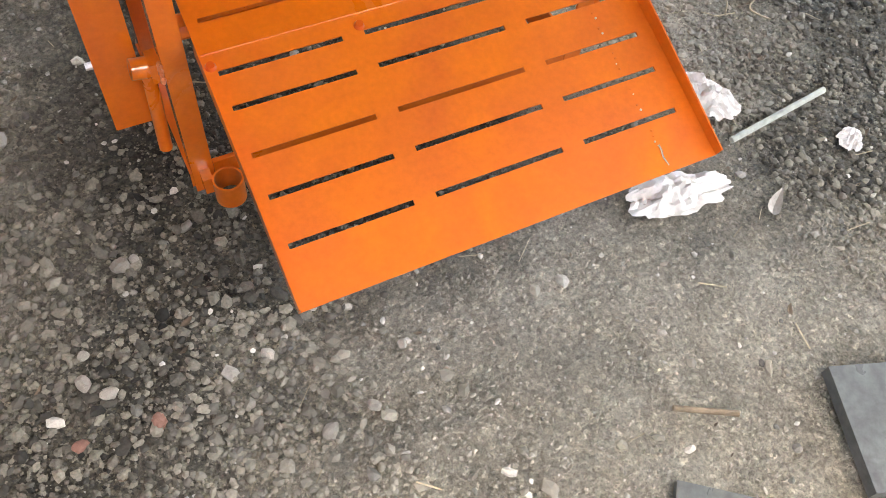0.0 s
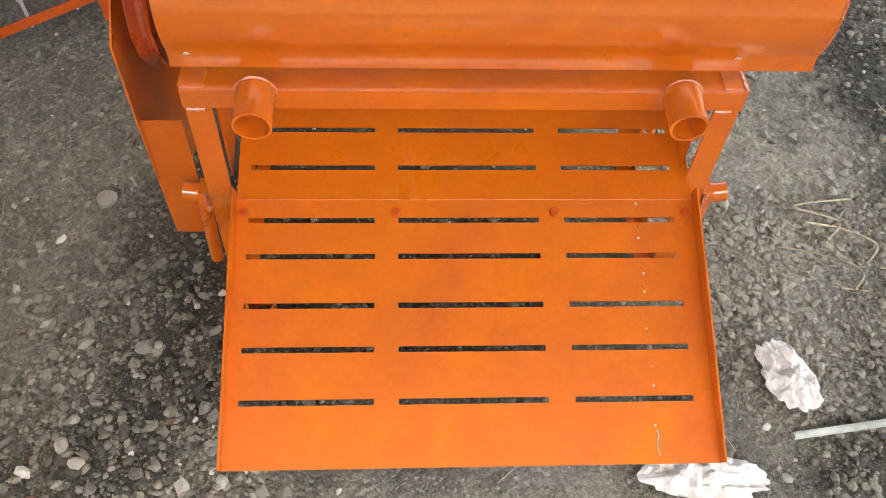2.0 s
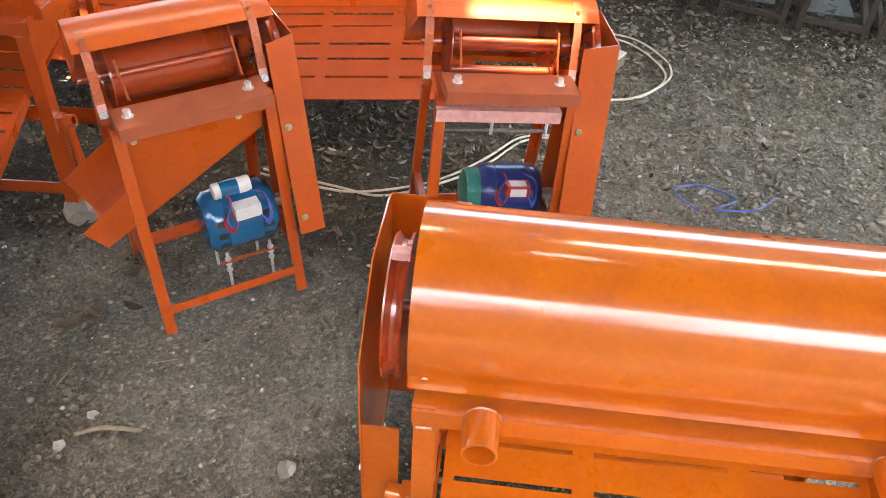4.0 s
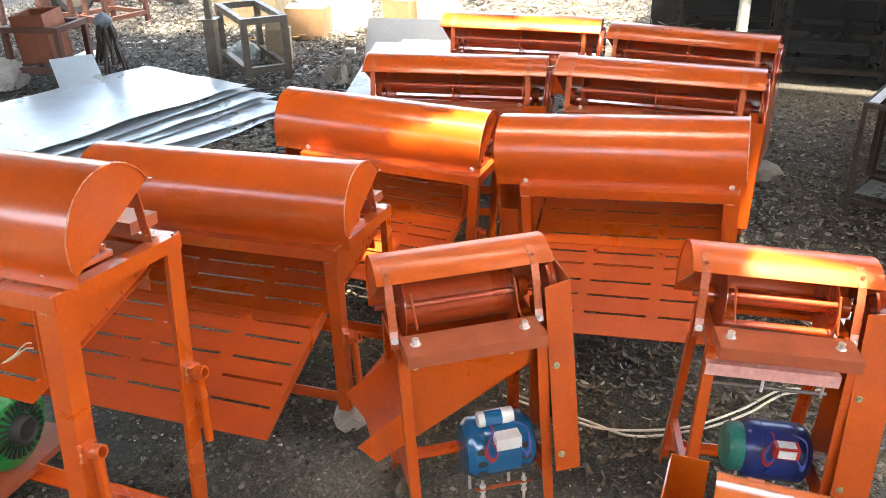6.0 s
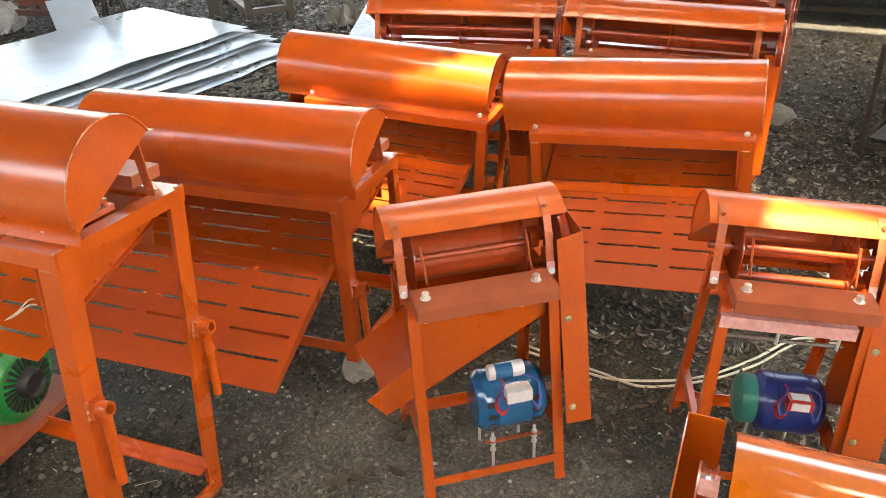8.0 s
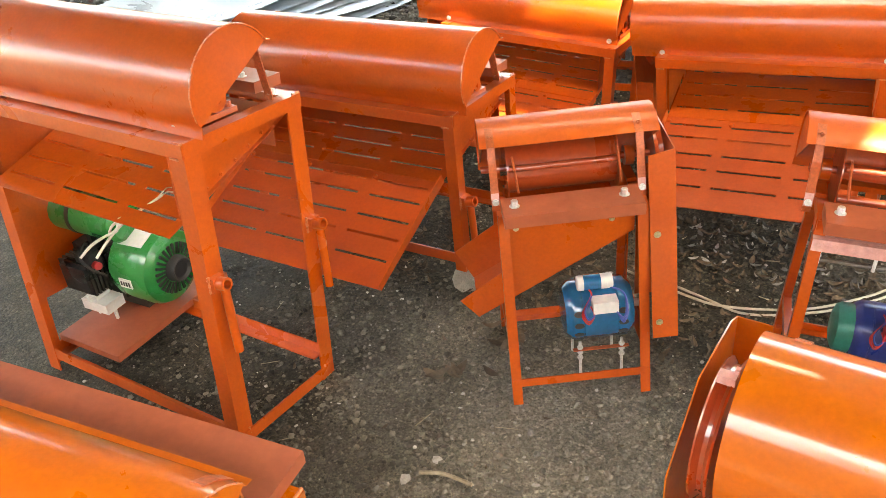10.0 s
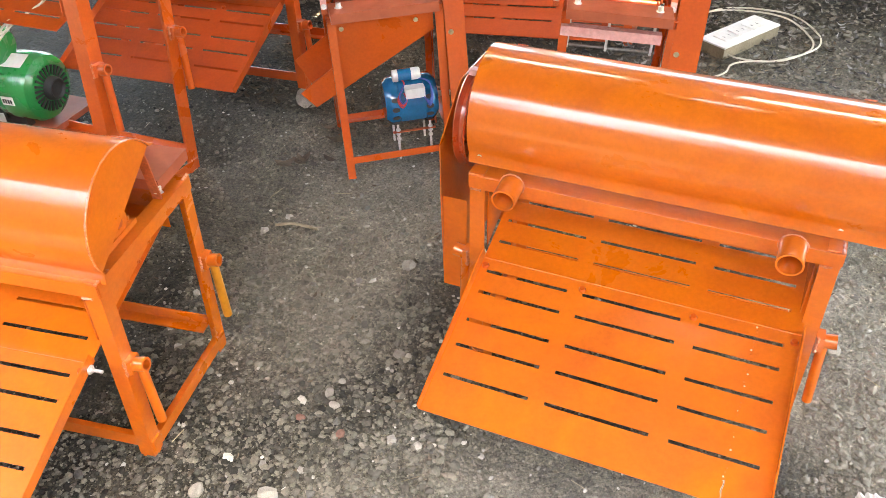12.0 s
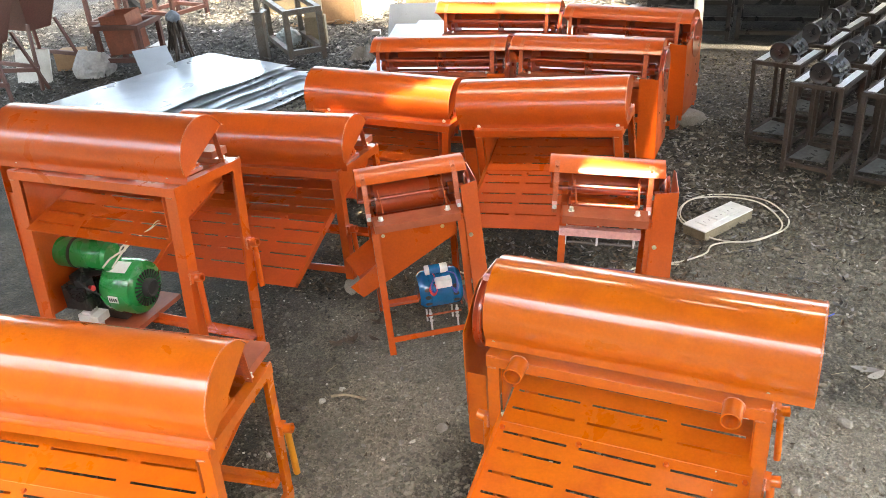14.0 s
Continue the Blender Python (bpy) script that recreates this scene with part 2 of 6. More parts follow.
def soil_material():
    m = bpy.data.materials.new("dark_soil")
    m.use_nodes = True
    t = m.node_tree
    n, l = t.nodes, t.links
    b = n["Principled BSDF"]
    geo = n.new("ShaderNodeNewGeometry")

    def nz(scale, rough=0.65, detail=10):
        x = n.new("ShaderNodeTexNoise")
        x.inputs["Scale"].default_value, x.inputs["Detail"].default_value, x.inputs["Roughness"].default_value = scale, detail, rough
        l.new(geo.outputs["Position"], x.inputs["Vector"])
        return x.outputs[0]

    def ramp(src, stops):
        r = n.new("ShaderNodeValToRGB")
        r.color_ramp.elements[0].position, r.color_ramp.elements[0].color = stops[0][0], (*stops[0][1], 1)
        r.color_ramp.elements[1].position, r.color_ramp.elements[1].color = stops[-1][0], (*stops[-1][1], 1)
        for p, c in stops[1:-1]:
            r.color_ramp.elements.new(p).color = (*c, 1)
        l.new(src, r.inputs[0])
        return r.outputs[0]

    def mix(kind, f, a, c):
        x = n.new("ShaderNodeMix")
        x.data_type, x.blend_type = "RGBA", kind
        if not isinstance(f, float):
            l.new(f, x.inputs[0])
        else:
            x.inputs[0].default_value = f
        l.new(a, x.inputs[6])
        l.new(c, x.inputs[7])
        return x.outputs[2]

    # Moist soil with machine shade painted in; pale dust with lane light painted in.
    moist_shaded = ramp(nz(1.9), [(0.32, (0.018, 0.016, 0.011)), (0.5, (0.050, 0.044, 0.031)), (0.68, (0.125, 0.110, 0.080))])
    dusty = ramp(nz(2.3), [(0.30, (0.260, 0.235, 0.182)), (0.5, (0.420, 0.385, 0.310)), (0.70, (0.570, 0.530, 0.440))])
    mask = dust_light_mask(n, l, geo)
    broad = mix("MIX", mask, moist_shaded, dusty)
    pos = n.new("ShaderNodeSeparateXYZ")
    l.new(geo.outputs["Position"], pos.inputs[0])
    # Soil shifts to a greyer tone beyond y 4.2, fully by 5.4.
    far_soil = n.new("ShaderNodeMapRange")
    far_soil.inputs[1].default_value, far_soil.inputs[2].default_value = 4.2, 5.4
    l.new(pos.outputs[1], far_soil.inputs[0])
    broad = mix("MIX", far_soil.outputs[0], broad, ramp(nz(3.1), [(0.35, (0.040, 0.039, 0.037)), (0.65, (0.110, 0.105, 0.097))]))
    mid = ramp(nz(14, 0.75), [(0.30, (0.22, 0.22, 0.22)), (0.70, (0.74, 0.73, 0.71))])
    fine = ramp(nz(120, 0.85), [(0.38, (0.04, 0.04, 0.04)), (0.5, (0.5, 0.5, 0.5)), (0.63, (0.95, 0.94, 0.92))])
    vor = n.new("ShaderNodeTexVoronoi")
    vor.inputs["Scale"].default_value = 110
    vor.inputs["Randomness"].default_value = 1.0
    l.new(geo.outputs["Position"], vor.inputs["Vector"])
    grit = ramp(vor.outputs["Color"], [(0.35, (0.36, 0.36, 0.36)), (0.75, (0.52, 0.52, 0.51)), (0.95, (0.98, 0.96, 0.93))])
    grainy = n.new("ShaderNodeMapRange")
    grainy.inputs[3].default_value, grainy.inputs[4].default_value = 0.95, 0.5
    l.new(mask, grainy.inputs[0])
    c = mix("OVERLAY", 0.55, broad, mid)
    c = mix("OVERLAY", grainy.outputs[0], c, fine)
    c = mix("OVERLAY", grainy.outputs[0], c, grit)
    l.new(c, b.inputs["Base Color"])
    b.inputs["Roughness"].default_value = 0.75
    b.inputs["Specular IOR Level"].default_value = 0.5
    add = n.new("ShaderNodeMath")
    add.operation = "MULTIPLY_ADD"
    l.new(nz(90, 0.75), add.inputs[0])
    add.inputs[1].default_value = 1.0
    l.new(nz(22, 0.6), add.inputs[2])
    clod = n.new("ShaderNodeTexVoronoi")
    clod.inputs["Scale"].default_value = 62
    l.new(geo.outputs["Position"], clod.inputs["Vector"])
    sub = n.new("ShaderNodeMath")
    sub.operation = "MULTIPLY_ADD"
    l.new(clod.outputs["Distance"], sub.inputs[0])
    sub.inputs[1].default_value = -0.9
    l.new(add.outputs[0], sub.inputs[2])
    add = sub
    bp = n.new("ShaderNodeBump")
    bp.inputs["Strength"].default_value, bp.inputs["Distance"].default_value = 1.0, 0.022
    l.new(add.outputs[0], bp.inputs["Height"])
    l.new(bp.outputs[0], b.inputs["Normal"])
    return m


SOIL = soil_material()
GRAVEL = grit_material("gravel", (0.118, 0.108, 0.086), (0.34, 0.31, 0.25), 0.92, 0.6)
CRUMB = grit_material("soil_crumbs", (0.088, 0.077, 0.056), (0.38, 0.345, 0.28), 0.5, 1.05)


def streak_panel_material():
    """Milky sheet for the added roof panels; it lets daylight through."""
    m = bpy.data.materials.new("milky_streak_panel")
    m.use_nodes = True
    n, l = m.node_tree.nodes, m.node_tree.links
    n.remove(n["Principled BSDF"])
    t = n.new("ShaderNodeBsdfTranslucent")
    z = n.new("ShaderNodeTexNoise")
    z.inputs["Scale"].default_value, z.inputs["Detail"].default_value = 2.2, 6
    r = n.new("ShaderNodeValToRGB")
    r.color_ramp.elements[0].position, r.color_ramp.elements[0].color = 0.35, (0.45, 0.43, 0.38, 1)
    r.color_ramp.elements[1].position, r.color_ramp.elements[1].color = 0.6, (0.93, 0.92, 0.88, 1)
    tc = n.new("ShaderNodeTexCoord")
    l.new(tc.outputs["Object"], z.inputs["Vector"])
    l.new(z.outputs[0], r.inputs[0])
    l.new(r.outputs[0], t.inputs["Color"])
    l.new(t.outputs[0], n["Material Output"].inputs["Surface"])
    return m


STREAK_PANEL = streak_panel_material()


# ---- mesh helpers ----
V = Vector


def part(name, bm, mat, parent, label="", smooth=35.0, bevel=0.0):
    """Link a bmesh as one mesh object under a thing or a part."""
    if bevel:
        sharp = [e for e in bm.edges if len(e.link_faces) == 2 and e.calc_face_angle(0) > 0.6]
        bmesh.ops.bevel(bm, geom=sharp, offset=bevel, segments=1, affect="EDGES", clamp_overlap=True)
    bmesh.ops.recalc_face_normals(bm, faces=bm.faces)
    me = bpy.data.meshes.new(name)
    bm.to_mesh(me)
    bm.free()
    me.materials.append(mat)
    for p in me.polygons:
        p.use_smooth = True
    me.set_sharp_from_angle(angle=radians(smooth))
    ob = new(name, me)
    if parent is not None:
        ob.parent = parent
    if label:
        ob["label"] = label
    return ob


def thing(name, m, label, category, group="", kind=""):
    ob = new(name)
    ob.matrix_world = m
    return tagged(ob, label, category, group, kind)


def solo(name, bm, mat, m, label, category, group="", kind="", smooth=35.0, bevel=0.0):
    ob = part(name, bm, mat, None, "", smooth, bevel)
    ob.matrix_world = m
    return tagged(ob, label, category, group, kind)


def box(bm, a, b, m=None):
    vs = [bm.verts.new((x, y, z)) for x in (a[0], b[0]) for y in (a[1], b[1]) for z in (a[2], b[2])]
    for f in ((0, 1, 3, 2), (4, 6, 7, 5), (0, 4, 5, 1), (2, 3, 7, 6), (0, 2, 6, 4), (1, 5, 7, 3)):
        bm.faces.new([vs[i] for i in f])
    if m is not None:
        bmesh.ops.transform(bm, matrix=m, verts=vs)
    return bm


def sweep(bm, prof, p0, p1, u, v):
    """A closed outline prof, in the directions u and v, pulled straight from p0 to p1."""
    p0, p1, u, v = V(p0), V(p1), V(u), V(v)
    a = [bm.verts.new(p0 + u * s + v * t) for s, t in prof]
    b = [bm.verts.new(p1 + u * s + v * t) for s, t in prof]
    k = len(prof)
    for i in range(k):
        bm.faces.new((a[i], a[(i + 1) % k], b[(i + 1) % k], b[i]))
    bm.faces.new(a)
    bm.faces.new(b[::-1])
    return bm


def angle_iron(bm, p0, p1, u, v, w=0.04, t=0.005):
    return sweep(bm, [(0, 0), (w, 0), (w, t), (t, t), (t, w), (0, w)], p0, p1, u, v)


def frame_of(d):
    d = V(d).normalized()
    u = d.orthogonal().normalized()
    return d, u, d.cross(u)


def rod(bm, p0, p1, r, n=14, inner=0.0, r1=None):
    """A round bar, or a pipe where inner is given."""
    p0, p1 = V(p0), V(p1)
    d, u, v = frame_of(p1 - p0)
    r1 = r if r1 is None else r1

    def ring(c, q):
        return [bm.verts.new(c + (u * math.cos(2 * math.pi * i / n) + v * math.sin(2 * math.pi * i / n)) * q) for i in range(n)]

    a, b = ring(p0, r), ring(p1, r1)
    rows = [(a, b)]
    if inner:
        c, e = ring(p0, inner), ring(p1, inner)
        rows += [(b, e), (e, c), (c, a)]
    else:
        bm.faces.new(a[::-1])
        bm.faces.new(b)
    for s, t in rows:
        for i in range(n):
            bm.faces.new((s[i], s[(i + 1) % n], t[(i + 1) % n], t[i]))
    return bm


def lathe(bm, prof, m, n=28):
    """Outline of (radius, height) turned round z, placed by m."""
    rows = []
    for r, z in prof:
        rows.append([bm.verts.new(m @ V((r * math.cos(2 * math.pi * i / n), r * math.sin(2 * math.pi * i / n), z))) for i in range(n)] if r > 1e-6 else [bm.verts.new(m @ V((0, 0, z)))])
    for a, b in zip(rows, rows[1:]):
        for i in range(n):
            j = (i + 1) % n
            q = [a[i % len(a)], a[j % len(a)], b[j % len(b)], b[i % len(b)]]
            q = list(dict.fromkeys(q))
            if len(q) > 2:
                bm.faces.new(q)
    return bm


def wire(bm, pts, r=0.004, n=6):
    """A cable along points, smoothed."""
    pts = [V(p) for p in pts]
    fine = []
    for i in range(len(pts) - 1):
        a, b, c, d = pts[max(i - 1, 0)], pts[i], pts[i + 1], pts[min(i + 2, len(pts) - 1)]
        for s in range(6):
            t = s / 6
            fine.append(0.5 * ((2 * b) + (c - a) * t + (2 * a - 5 * b + 4 * c - d) * t * t + (3 * b - a - 3 * c + d) * t ** 3))
    fine.append(pts[-1])
    prev = None
    for i, p in enumerate(fine):
        d = fine[min(i + 1, len(fine) - 1)] - fine[max(i - 1, 0)]
        d = d.normalized() if d.length > 1e-9 else V((1, 0, 0))
        u = d.cross(V((0, 0.13, 1))).normalized()
        w = d.cross(u)
        ring = [bm.verts.new(p + (u * math.cos(2 * math.pi * k / n) + w * math.sin(2 * math.pi * k / n)) * r) for k in range(n)]
        if prev:
            for k in range(n):
                bm.faces.new((prev[k], prev[(k + 1) % n], ring[(k + 1) % n], ring[k]))
        else:
            bm.faces.new(ring[::-1])
        prev = ring
    bm.faces.new(prev)
    return bm


def bead(bm, pts, r, n=6):
    """A lumpy weld bead along points: one closed tube of uneven thickness."""
    pts = [V(p) for p in pts]
    prev = None
    for i, p in enumerate(pts):
        d = (pts[min(i + 1, len(pts) - 1)] - pts[max(i - 1, 0)]).normalized()
        u = d.orthogonal().normalized()
        w = d.cross(u)
        q = r * random.uniform(0.55, 1.25)
        ring = [bm.verts.new(p + (u * math.cos(2 * math.pi * k / n) + w * math.sin(2 * math.pi * k / n)) * q) for k in range(n)]
        if prev:
            for k in range(n):
                bm.faces.new((prev[k], prev[(k + 1) % n], ring[(k + 1) % n], ring[k]))
        else:
            bm.faces.new(ring[::-1])
        prev = ring
    bm.faces.new(prev)
    return bm


def bolt(bm, p, d, r=0.008, h=0.006, shank=0.0):
    """A hexagon head with a small washer, and a shank on the other side."""
    p = V(p)
    d = V(d).normalized()
    rod(bm, p - d * 0.001, p + d * 0.0015, r * 1.5, 14)
    rod(bm, p + d * 0.001, p + d * h, r, 6)
    if shank:
        rod(bm, p, p + d * shank, r * 0.55, 8)
    return bm


def plate(bm, outline, t, m):
    """A flat plate: outline in x, y, thickness t along z, placed by m."""
    vs = [bm.verts.new(m @ V((x, y, z))) for z in (0, t) for x, y in outline]
    k = len(outline)
    bm.faces.new(vs[:k][::-1])
    bm.faces.new(vs[k:])
    for i in range(k):
        bm.faces.new((vs[i], vs[(i + 1) % k], vs[k + (i + 1) % k], vs[k + i]))
    return bm


def slotted(bm, x0, x1, length, cols, rows, slot, m, t=0.003, crown=0.0):
    """A sheet with rows of long slots cut through it: x across, y along its slope."""
    xs = sorted({x0, x1, *[c for p in cols for c in p]})
    ys = sorted({0.0, length, *[y for r in rows for y in (r - slot / 2, r + slot / 2)]})
    grid = {}

    def vert(i, j):
        if (i, j) not in grid:
            grid[i, j] = bm.verts.new((xs[i], ys[j], crown * math.sin(math.pi * ys[j] / length)))
        return grid[i, j]

    faces = []
    for i in range(len(xs) - 1):
        for j in range(len(ys) - 1):
            xm, ym = (xs[i] + xs[i + 1]) / 2, (ys[j] + ys[j + 1]) / 2
            if any(a < xm < b for a, b in cols) and any(abs(ym - r) < slot / 2 for r in rows):
                continue
            faces.append(bm.faces.new((vert(i, j), vert(i + 1, j), vert(i + 1, j + 1), vert(i, j + 1))))
    got = bmesh.ops.extrude_face_region(bm, geom=faces)
    top = [g for g in got["geom"] if isinstance(g, bmesh.types.BMVert)]
    bmesh.ops.translate(bm, verts=top, vec=(0, 0, t))
    bmesh.ops.transform(bm, matrix=m, verts=bm.verts)
    return bm


def B():
    return bmesh.new()


# ---- threshers ----
def hood_mesh(bm, x0, x1, cy, cz, r, a0, a1, t=0.0025, n=30, lip=0.026, brim=0.014):
    """A rolled cover: an arc from a0 to a1 degrees off the vertical (back is plus), with a flat lip at its lower edge."""
    pts = []
    for i in range(n + 1):
        a = radians(a0 + (a1 - a0) * i / n)
        pts.append((cy + r * math.sin(a), cz + r * math.cos(a), math.sin(a), math.cos(a)))
    y, z, ny, nz_ = pts[0]
    pts.insert(0, (y - 0.004, z - lip, ny, nz_))
    if brim:
        y, z = pts[-1][:2]
        pts.append((y + brim, z - brim * 0.08, 0.08, 0.995))
    xs = [x0 + (x1 - x0) * i / 6 for i in range(7)]
    rows = []
    for x in xs:
        rows.append(([bm.verts.new((x, p[0], p[1])) for p in pts], [bm.verts.new((x, p[0] - p[2] * t, p[1] - p[3] * t)) for p in pts]))
    for (a, b), (c, d) in zip(rows, rows[1:]):
        for i in range(len(pts) - 1):
            bm.faces.new((a[i], a[i + 1], c[i + 1], c[i]))
            bm.faces.new((b[i], d[i], d[i + 1], b[i + 1]))
        bm.faces.new((a[0], c[0], d[0], b[0]))
        bm.faces.new((a[-1], b[-1], d[-1], c[-1]))
    for a, b in (rows[0], rows[-1]):
        for i in range(len(pts) - 1):
            bm.faces.new((a[i], b[i], b[i + 1], a[i + 1]))
    return bm


def arc_plate(bm, x, t, cy, cz, r, a0, a1, n=24):
    """A flat end plate, closed by the chord of its arc."""
    out = [(cy + r * math.sin(radians(a0 + (a1 - a0) * i / n)), cz + r * math.cos(radians(a0 + (a1 - a0) * i / n))) for i in range(n + 1)]
    m = Matrix(((0, 0, 1, x), (1, 0, 0, 0), (0, 1, 0, 0), (0, 0, 0, 1)))
    return plate(bm, out, t, m)


YZ = Matrix(((0, 0, 1, 0), (1, 0, 0, 0), (0, 1, 0, 0), (0, 0, 0, 1)))   # x,y of a plate become y,z; thickness becomes x


def handle_bracket(root, paint, x, y, z, side, length, mat_handle=None):
    """A short socket welded to a leg, with the folded carrying handle that hangs from it."""
    bm = B()
    rod(bm, (x, y, z), (x + side * 0.05, y, z + 0.008), 0.019, 14, inner=0.013)
    box(bm, (min(x, x + side * 0.02), y - 0.02, z - 0.02), (max(x, x + side * 0.02), y + 0.02, z + 0.022))
    s = part("handle_socket", bm, paint, root, bevel=0.002)
    bm = B()
    bead(bm, [(x + side * (0.003 + 0.002 * (i % 2)), y - 0.021, z - 0.024 + 0.005 * i) for i in range(11)], 0.0045)
    part("socket_weld", bm, WELD, s)
    bm = B()
    rod(bm, (x + side * 0.022, y + 0.012, z - 0.015), (x + side * 0.03, y + 0.016, z - length), 0.013, 12)
    part("carrying_handle", bm, mat_handle or paint, root)
    return s


def thresher(m, label, seam=False, W=0.80, H=0.63, DB=0.37, hood=(-0.06, 0.86), pipes=False, tray=0.46, tray_drop=0.155, plank=(0.295, 0.40, 0.02), handles=((1, 0), (1, 1)), handle_mat=None, ends=True, guard=True, lift=0.0, rad=0.165, paint=None, gw=0.073, gtop=0.16, tray_bolt=False, back=0.0, gin=0.0, gback=0.02, over=0.021, foot=0.0, leg=0.042, socket=0.55, sieve=(-0.075, 0.230)):
    """A sheet-metal thresher: x runs along its drum, the tray side faces -y; the origin is on the ground under the left hood screw."""
    paint = paint or RED_ORANGE
    root = thing("thresher", m, label, "thresher", "orange threshers")
    xl, xr, yf, yb = -0.014, W + over, -0.045, DB
    X, Y, Z = V((1, 0, 0)), V((0, 1, 0)), V((0, 0, 1))
    # frame
    for x, sx in ((xl, 1), (xr, -1)):
        for y, sy in ((yf, 1), (yb, -1)):
            bm = B()
            angle_iron(bm, (x + sx * 0.001, y + sy * 0.004, -foot), (x + sx * 0.001, y + sy * 0.004, H - 0.007), X * sx, Y * sy, leg)
            part("leg", bm, paint, root, bevel=0.0015)
    bm = B()
    sweep(bm, [(0, 0), (0.07, 0), (0.07, -0.005), (0.005, -0.005), (0.005, -0.038), (0, -0.038)], (xl, yf, H), (xr, yf, H), Y, Z)
    part("front_rail", bm, paint, root, bevel=0.002)
    bm = B()
    angle_iron(bm, (xl + 0.006, yb, H), (xr - 0.006, yb, H), -Y, -Z, 0.04)
    part("back_rail", bm, paint, root, bevel=0.002)
    for x, sx in ((xl, 1), (xr, -1)):
        bm = B()
        angle_iron(bm, (x - sx * 0.003, yf + 0.006, H + 0.003), (x - sx * 0.003, yb - 0.004, H + 0.003), X * sx, -Z, 0.04)
        part("side_rail", bm, paint, root, bevel=0.002)
        bm = B()
        angle_iron(bm, (x - sx * 0.004, yf + 0.01, 0.012), (x - sx * 0.004, yb - 0.01, 0.012), X * sx, Z, 0.04)
        part("lower_side_rail", bm, paint, root, bevel=0.002)
    for y, sy, z in ((yf + 0.006, 1, 0.03), (yb - 0.006, -1, 0.06)):
        bm = B()
        angle_iron(bm, (xl + 0.045, y, z), (xr - 0.045, y, z), Y * sy, Z, 0.04)
        part("lower_rail", bm, paint, root, bevel=0.002)
    # weld beads at the joints of the right side
    bm = B()
    bead(bm, [(xr - 0.003 + random.uniform(-0.002, 0.002), yf + 0.002 + i * 0.004, H + 0.001) for i in range(15)], 0.0042)
    part("weld_bead", bm, WELD, root)
    for x, y, z, d in ((xr - 0.004, yb - 0.03, H + 0.004, V((0, 0.004, 0))), (xl + 0.006, yf - 0.001, H - 0.04, V((0.004, 0, 0))), (xr - 0.045, yf - 0.001, H - 0.04, V((0.004, 0, 0))), (xr + 0.001, yf + 0.045, 0.03, V((0, 0, 0.004))), (xr + 0.001, yb - 0.047, 0.03, V((0, 0, 0.004)))):
        bm = B()
        bead(bm, [V((x, y, z)) + d * i for i in range(8)], 0.0035)
        part("weld_bead", bm, WELD, root)
    # hood
    cy, cz, r, a0, a1 = 0.15 + back, H + 0.108 + lift, rad, -117, 55
    hx0, hx1 = hood
    bm = B()
    hood_mesh(bm, hx0, hx1, cy, cz, r, a0, a1)
    hd = part("hood", bm, paint, root)
    if ends:
        for x in (hx0 + 0.006, hx1 - 0.009):
            bm = B()
            arc_plate(bm, x, 0.003, cy, cz, r - 0.003, a0, a1)
            part("hood_end", bm, paint, hd)
        # rough weld along the rim of the visible end
        bm = B()
        arc = [radians(a0 + 8 + (a1 - a0 - 10) * i / 90) for i in range(91)]
        bead(bm, [(hx1 - 0.004 + random.uniform(-0.0008, 0.0008), cy + (r - 0.0005) * math.sin(a), cz + (r - 0.0005) * math.cos(a)) for a in arc], 0.0026)
        part("weld_seam", bm, WELD, hd)
    for x in (0.0, W):
        bm = B()
        bolt(bm, (x, -0.003 + 0.165 - rad, H + 0.03 + lift), (0, -0.95, -0.2), 0.0075, 0.008)
        part("hood_screw", bm, STEEL, hd, "bright zinc screw")
    if seam:
        bm = B()
        yh = 0.162 - rad
        rod(bm, (0.093, yh + 0.006, H + 0.028 + lift), (0.093, yh - 0.0022, H + 0.027 + lift), 0.0042, 10)
        part("drilled_hole", bm, BLACK, hd)
    # straps that hold the hood at the feed side
    for x in (0.035, W + over - 0.022):
        bm = B()
        pr = [(cy + (r + 0.003) * math.sin(radians(a)), cz + (r + 0.003) * math.cos(radians(a))) for a in (26, 40, 54)] + [(cy + 0.165, H + 0.02), (cy + 0.165, H + 0.008)]
        for (y0, z0), (y1, z1) in zip(pr, pr[1:]):
            sweep(bm, [(-0.013, 0), (0.013, 0), (0.013, 0.004), (-0.013, 0.004)], (x, y0, z0), (x, y1, z1), X, V((0, z0 - z1, y1 - y0)).normalized() * -1)
        part("hood_strap", bm, STRAP, root, "flat strap with worn paint")
        bm = B()
        bolt(bm, (x, cy + 0.172, H + 0.022), (0, 0.3, 1), 0.009, 0.016)
        part("strap_bolt", bm, STEEL, root)
    # drum with beater bars, shaft and bearings
    bm = B()
    rod(bm, (0.05, cy, cz - 0.02), (W - 0.05, cy, cz - 0.02), 0.03, 16)
    dr = part("drum", bm, ORANGE_DARK, root, "dark red threshing drum of round bars")
    for x in (0.06, W * 0.5, W - 0.066):
        bm = B()
        rod(bm, (x, cy, cz - 0.02), (x + 0.006, cy, cz - 0.02), 0.112, 24)
        part("drum_disc", bm, ORANGE_DARK, dr)
    for i in range(6):
        a = 2 * math.pi * i / 6 + 0.35
        c, s = math.cos(a), math.sin(a)
        bm = B()
        rod(bm, (0.055, cy + 0.1 * c, cz - 0.02 + 0.1 * s), (W - 0.055, cy + 0.1 * c, cz - 0.02 + 0.1 * s), 0.014, 12)
        part("beater_bar", bm, ORANGE_DARK, dr)
    bm = B()
